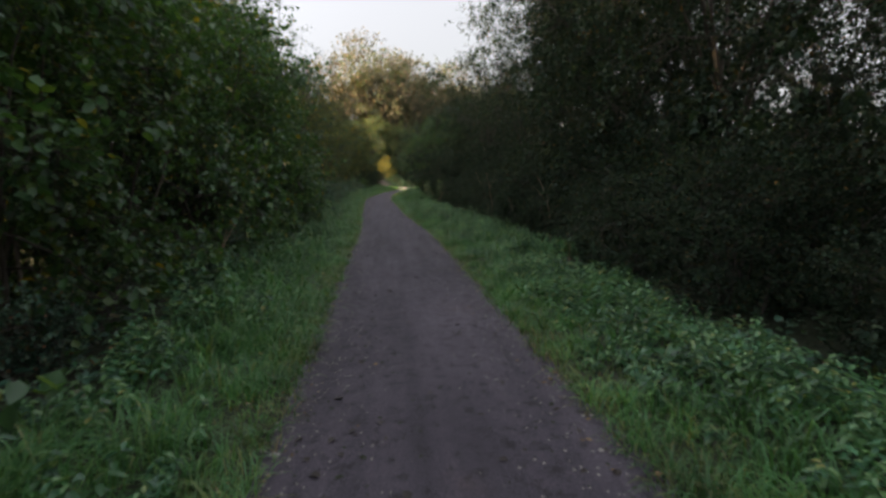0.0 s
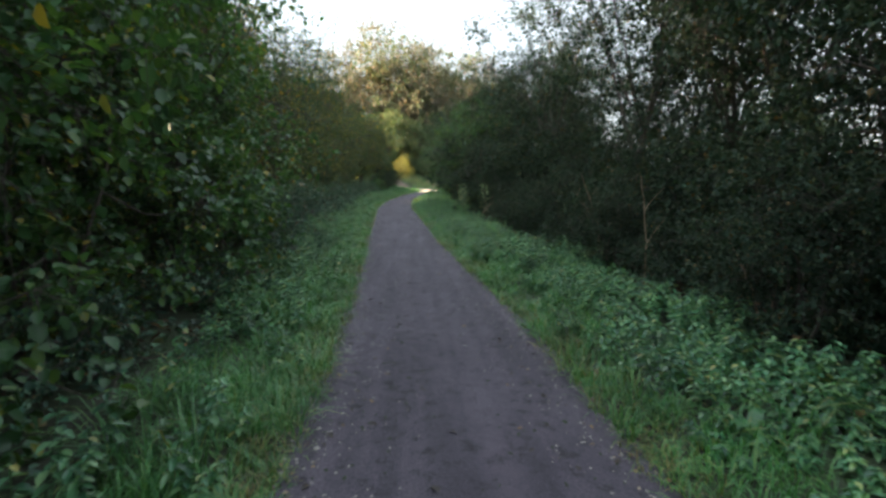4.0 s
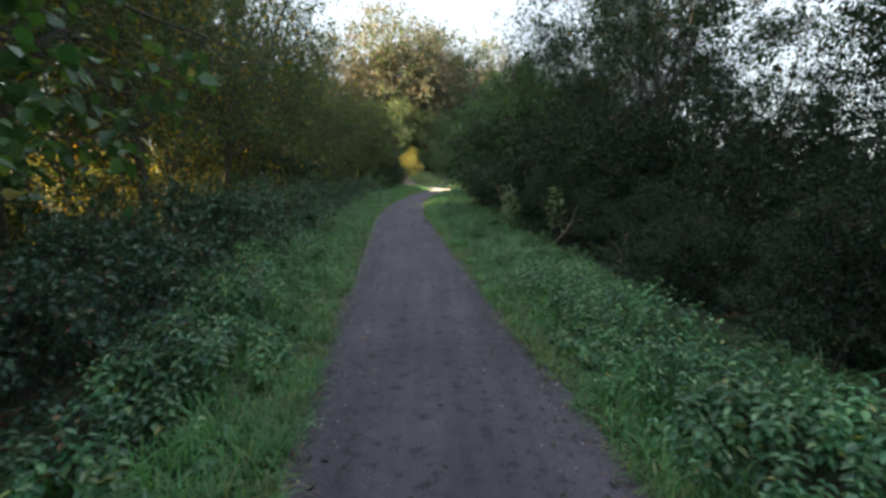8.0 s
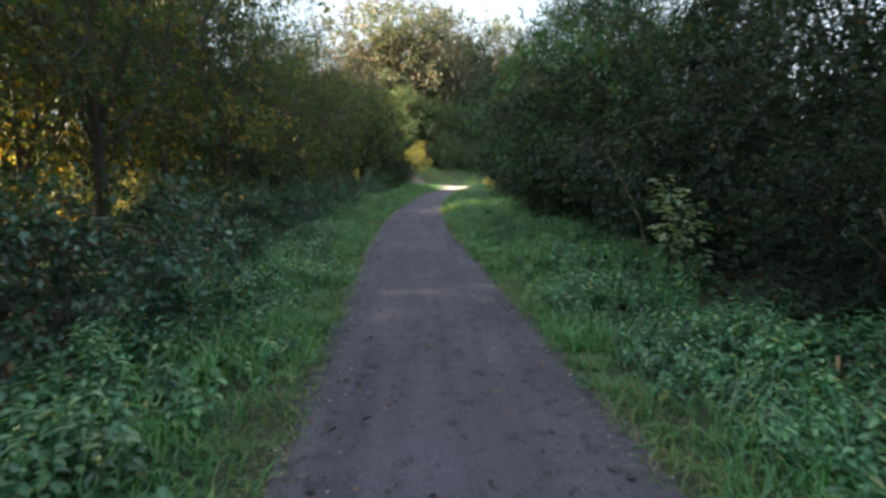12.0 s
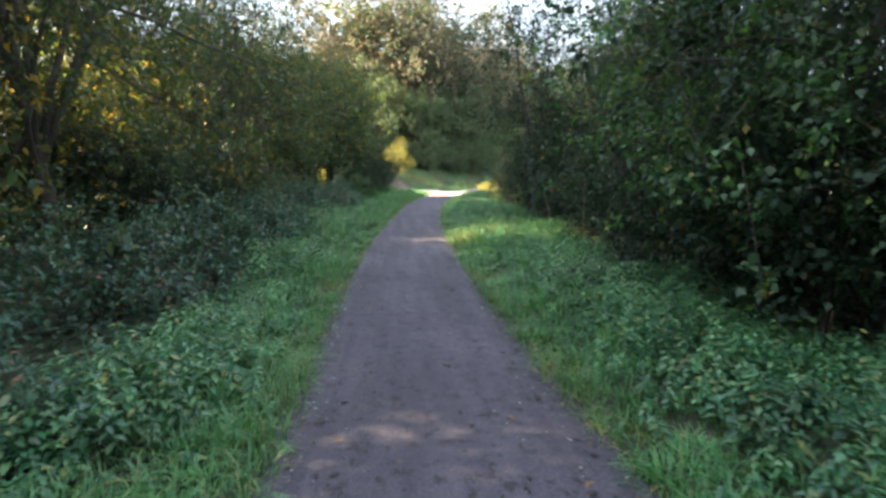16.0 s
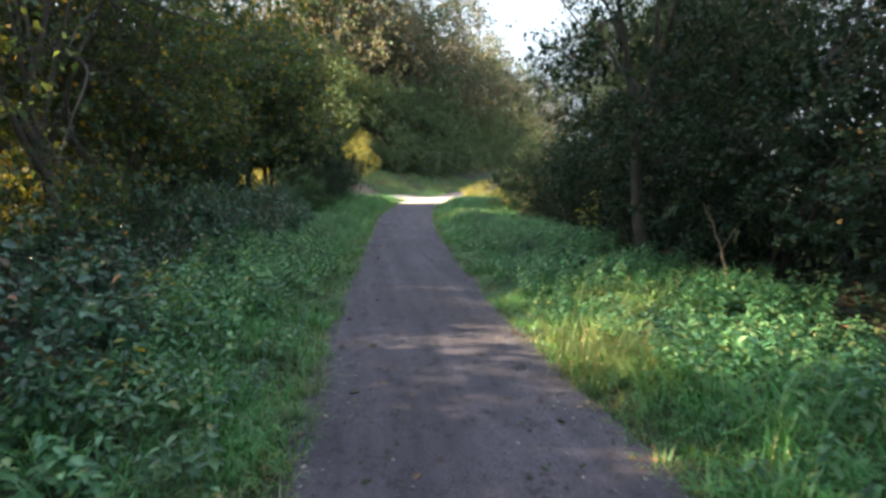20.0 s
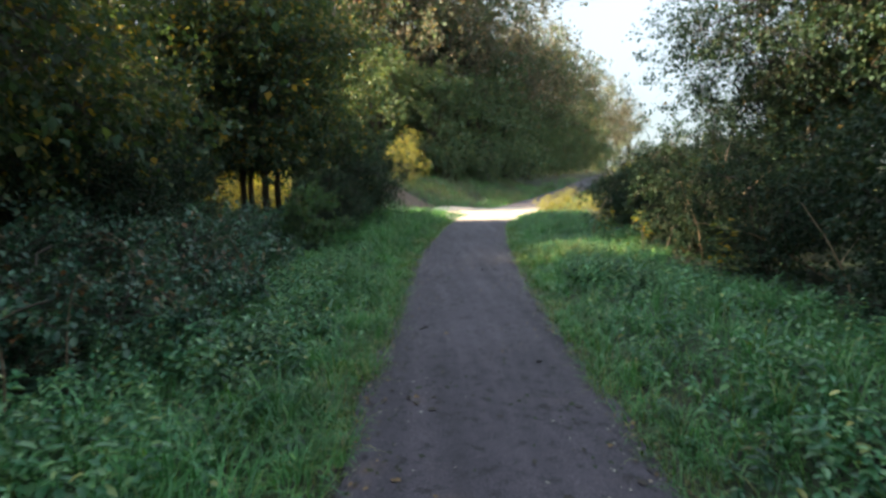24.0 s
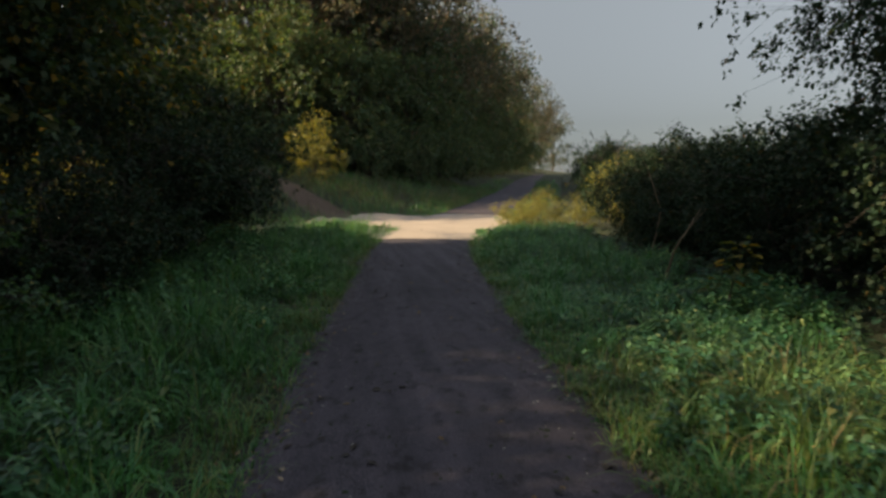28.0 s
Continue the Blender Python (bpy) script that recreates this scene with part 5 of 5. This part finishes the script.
def dead_stem(points, r0, r1, label, forks=()):
    """A bare dead stem or fallen branch, with its side shoots."""
    root = tagged(new("dead_stem"), label, "branch")
    points = np.array(points, float)
    base = points[0].copy()
    root.matrix_basis = Matrix.Translation(base)
    t = np.linspace(0, len(points) - 1, 12)
    line = np.stack([np.interp(t, np.arange(len(points)), c) for c in (points - base).T], 1)
    line += np.random.default_rng(len(points) + int(base[1] * 10)).normal(0, 0.006, line.shape)
    v, q = tube(line, np.linspace(r0, r1, 12), 7)
    stem = part("stem", mesh_of("dead_stem", v, [q], M_DEAD, True), root)
    for k, way, long in forks:
        st = line[k]
        w = np.array(way, float)
        pts = bezier(st, st + w * long * 0.5 + (0, 0, 0.04), st + w * long, 6)
        v, q = tube(pts, np.linspace(r1 * 1.3, r1 * 0.5, 6), 5)
        part("side_shoot", mesh_of("side_shoot", v, [q], M_DEAD, True), stem)
    return root


dead_stem([(4.4, 8.9, 0.05), (4.48, 9.2, 0.55), (4.55, 9.6, 1.05), (4.4, 9.8, 1.4)], 0.016, 0.006, "pale dead sapling leaning in the dark thicket", ((6, (-0.6, 0.1, 0.75), 0.5), (8, (0.6, 0.2, 0.7), 0.45), (5, (0.7, -0.1, 0.5), 0.35)))
dead_stem([(4.1, 6.4, 0.1), (4.25, 6.5, 0.45), (4.4, 6.6, 0.7)], 0.014, 0.008, "pale broken dead stem among nettles")
dead_stem([(3.9, 6.5, 0.1), (3.9, 6.5, 0.5)], 0.012, 0.009, "pale broken dead stem among nettles")
dead_stem([(4.3, 10.8, 0.05), (4.2, 11.0, 0.6), (4.1, 11.2, 1.0)], 0.012, 0.005, "thin bare stem at the thicket edge", ((7, (-0.5, 0, 0.8), 0.3),))
dead_stem([(4.9, 11.6, 0.1), (5.0, 11.7, 0.4), (5.3, 11.9, 0.85)], 0.012, 0.005, "thin bare stem at the thicket edge")
dead_stem([(-1.0, 6.1, 0.1), (-0.85, 7.0, 0.78), (-0.8, 8.2, 1.45)], 0.010, 0.005, "two pale dry stems leaning from the hedge", ((3, (0.05, 0.72, 0.66), 0.75),))
dead_stem([(3.3, 21.9, 0.25), (3.55, 21.8, 0.6), (3.7, 22.0, 0.75), (4.3, 22.3, 0.72)], 0.018, 0.008, "bent pale fallen branch hung in the thicket", ((6, (0.3, -0.1, 0.9), 0.4),))
dead_stem([(3.5, 23.0, 0.1), (3.7, 23.1, 0.6), (3.6, 23.2, 1.1)], 0.014, 0.006, "bare grey stem at the thicket edge", ((6, (-0.6, 0.2, 0.7), 0.4), (8, (0.7, 0, 0.5), 0.35)))
dead_stem([(6.0, 53.6, 0.1), (6.1, 53.5, 0.9), (5.8, 53.6, 1.7)], 0.016, 0.006, "bare dead stem standing before the scrub mound")

# Broken stems and hung-up branches in the shade of the thicket.
stick = random.Random(41)
for y in (12.6, 14.8, 16.6, 19.2, 20.6, 25.6, 27.2, 30.4, 33.0, 35.8, 38.4, 42.6, 44.6, 47.4, 51.8):
    x = 3.7 + 0.9 * stick.random() + (0.6 if y > 40 else 0.0) - (0.5 if 24 < y < 40 else 0.0)
    lean, ahead, high = stick.uniform(-0.5, 0.6), stick.uniform(-0.4, 0.4), stick.uniform(0.6, 1.5)
    z = land1(x, y) - 0.02
    dead_stem([(x, y, z), (x + lean * 0.3, y + ahead * 0.4, z + high * 0.5), (x + lean, y + ahead, z + high)], stick.uniform(0.010, 0.017), 0.005, "bare grey-brown stem in the shade of the thicket",
              ((5, (stick.choice((-0.6, 0.6)), 0.1, 0.75), stick.uniform(0.25, 0.5)), (8, (stick.choice((-0.5, 0.5)), -0.2, 0.7), stick.uniform(0.2, 0.4))))
dead_stem([(6.2, 48.2, 0.1), (6.1, 48.0, 0.9), (5.6, 47.9, 1.55), (5.2, 47.6, 1.9)], 0.032, 0.012, "pale broken branch propped on the scrub", ((5, (0.75, 0.1, 0.6), 0.8), (8, (0.3, 0.2, 0.9), 0.5)))
dead_stem([(5.9, 46.0, 0.15), (5.2, 46.5, 0.7), (4.6, 47.0, 0.85)], 0.02, 0.008, "thin pale branch fallen across the verge")

for k in range(14):
    x, y = -1.1 - 1.3 * stick.random(), 42.2 + 4.0 * stick.random()
    lean, high, z = stick.uniform(-0.35, 0.35), stick.uniform(0.55, 0.95), land1(x, y)
    ob = dead_stem([(x, y, z - 0.02), (x + lean * 0.3, y, z + high * 0.6), (x + lean, y - 0.1, z + high), (x + lean * 1.7, y - 0.2, z + high * 0.93)], 0.006, 0.003, "pale dry arching stalk among brambles")
    tagged(ob, category="stalk", group="dry stalks among brambles")


def tree_stump(x, y):
    """A rotten stump with a broken crown."""
    rng = np.random.default_rng(51)
    root = tagged(new("tree_stump"), "dark rotten tree stump among brambles", "stump")
    root.matrix_basis = pose(x, y, land1(x, y) - 0.05)
    n = 14
    ang = np.arange(n) * 2 * np.pi / n
    rows = []
    for z, r in ((0, 0.34), (0.12, 0.26), (0.35, 0.21), (0.6, 0.2), (0.72, 0.19)):
        rr = r * (1 + 0.14 * np.sin(ang * 3 + 1) + rng.normal(0, 0.05, n))
        rows.append(np.stack([np.cos(ang) * rr, np.sin(ang) * rr, np.full(n, z) + (rng.normal(0, 0.06, n) if z > 0.7 else 0)], 1))
    inner = rows[-1] * [0.7, 0.7, 1] - [0, 0, 0.08]
    v = np.concatenate(rows + [inner, [[0, 0, 0.52]]])
    k, j = np.meshgrid(np.arange(5), np.arange(n), indexing="ij")
    q = np.stack([k * n + j, k * n + (j + 1) % n, (k + 1) * n + (j + 1) % n, (k + 1) * n + j], -1).reshape(-1, 4)
    cap = np.stack([5 * n + np.arange(n), 5 * n + (np.arange(n) + 1) % n, np.full(n, 6 * n)], 1)
    part("trunk", mesh_of("tree_stump", v, [q, cap], M_BARK, True), root)


tree_stump(-3.7, 57.8)


def sapling(seed, x, y, high, mat, label, leaf=0.085, n=70):
    """A thin young shoot with leaves."""
    rng = np.random.default_rng(seed)
    root = tagged(new("sapling"), label, "sapling")
    root.matrix_basis = pose(x, y, land1(x, y) - 0.03, 0, 0, rng.uniform(0, 360))
    pts = bezier(np.zeros(3), np.array([0.06, 0.03, high * 0.5]), np.array([0.02, 0.1, high]), 8)
    v, q = tube(pts, np.linspace(0.011, 0.003, 8), 6)
    part("stem", mesh_of("sapling_stem", v, [q], M_TWIG, True), root)
    t = rng.uniform(0.35, 1, n)
    base = np.stack([np.interp(t * 7, np.arange(8), c) for c in pts.T], 1)
    a = rng.uniform(0, 6.28, n)
    out = np.stack([np.cos(a), np.sin(a), rng.uniform(-0.2, 0.5, n)], 1)
    base += out * rng.uniform(0.02, 0.3, n)[:, None] * (1.25 - t)[:, None] + rng.normal(0, 0.03, (n, 3))
    size = leaf * rng.uniform(0.7, 1.3, n)
    v, q = leaf_blades(base, out, np.tile([[0, 0, 1.0]], (n, 1)) + rng.normal(0, 0.3, (n, 3)), size, size * 0.65, True, 0.3)
    part("foliage", mesh_of("sapling_leaf", v, [q], mat), root, kind="stuff")


sapling(111, 3.2, 25.0, 1.15, M_SAGE, "young shrub with pale grey-green leaves", 0.08, 110)
sapling(112, 3.15, 24.6, 1.0, M_SAGE, "young shrub with pale grey-green leaves", 0.08, 110)
sapling(113, 3.6, 22.5, 1.2, M_SAGE, "young shrub with pale grey-green leaves", 0.08, 110)
sapling(114, 3.9, 41.7, 0.95, M_PALE, "thin shoot with bright yellow leaves by the thicket")
sapling(115, 4.7, 50.6, 0.75, M_GOLD, "leafy shoot turning brown in the verge")
sapling(116, 4.6, 48.5, 0.9, M_GOLD, "leafy shoot turning brown in the verge")
sapling(117, 4.2, 45.8, 0.9, M_GOLD, "leafy shoot turning brown in the verge")
sapling(118, -1.6, 37.7, 0.55, M_PALE, "drooping yellowed weed among brambles", 0.05, 26)
sapling(119, -1.2, 36.2, 0.45, M_PALE, "drooping yellowed weed among brambles", 0.05, 22)


# A hazel at the end of the hedge, whose long shoots with broad leaves reach over the verge.
def broad_leaf(seed):
    """One broad, pointed, folded leaf with a toothed edge, one metre long before it is scaled."""
    r = np.random.default_rng(seed)
    t = np.linspace(0, 1, 7)
    w = 0.43 * np.sin(np.pi * t ** 0.75) ** 0.75 * (1 + 0.06 * np.sin(t * 40)) + 0.004
    z = 0.06 * np.sin(t * 5 + seed) - 0.28 * t * t
    mid = np.stack([np.zeros(7), t, z], 1)
    fold = r.uniform(0.15, 0.35)
    left, right = mid + np.stack([-w, -0.03 * t, fold * w], 1), mid + np.stack([w, -0.03 * t, fold * w + r.normal(0, 0.015, 7)], 1)
    v = np.stack([left, mid, right], 1).reshape(-1, 3)
    p = (np.arange(6) * 3)[:, None]
    return mesh_of("broad_leaf", v, [np.concatenate([p + [[0, 1, 4, 3]], p + [[1, 2, 5, 4]]])], M_BOUGH, True)


def arching_hazel(x, y, shoots):
    rng = np.random.default_rng(121)
    kinds = [broad_leaf(k) for k in range(6)]
    root = tagged(new("arching_hazel"), "hazel with long shoots of broad green leaves over the verge", "shrub")
    z0 = land1(x, y)
    root.matrix_basis = pose(x, y, z0)
    for tx, ty, tz, lift, count in shoots:
        a, c = np.array([rng.normal(0, 0.08), rng.normal(0, 0.08), -0.05]), np.array([tx - x, ty - y, tz - z0])
        pts = bezier(a, np.array([c[0] * 0.25, c[1] * 0.4, tz + lift]), c, 12)
        v, q = tube(pts, np.linspace(0.014, 0.003, 12), 6)
        shoot = part("shoot", mesh_of("shoot", v, [q], M_TWIG, True), root)
        for k in range(count):
            t = 0.35 + 0.65 * (k + rng.uniform(0, 0.6)) / count
            p = [np.interp(t * 11, np.arange(12), col) for col in pts.T]
            size, turn = rng.uniform(0.075, 0.125), rng.uniform(0, 360)
            ob = part("leaf", kinds[rng.integers(0, 6)], shoot)
            ob.matrix_basis = pose(p[0] + rng.normal(0, 0.05), p[1] + rng.normal(0, 0.05), p[2] + rng.normal(-0.01, 0.03), rng.uniform(-50, 10), rng.normal(0, 22), turn) @ Matrix.Diagonal((size, size, size, 1))


arching_hazel(-1.75, 15.6, ((-0.45, 15.2, 1.75, 0.6, 16), (-0.55, 15.7, 1.45, 0.6, 15), (-0.7, 15.0, 2.15, 0.5, 17), (-0.4, 16.1, 1.95, 0.6, 15), (-0.8, 14.7, 1.3, 0.7, 15),
                            (-0.9, 15.3, 2.6, 0.3, 16), (-0.9, 16.4, 2.3, 0.4, 15), (-1.0, 15.4, 1.05, 0.8, 14), (-1.1, 14.5, 2.4, 0.4, 15), (-1.1, 16.4, 1.3, 0.6, 13)))
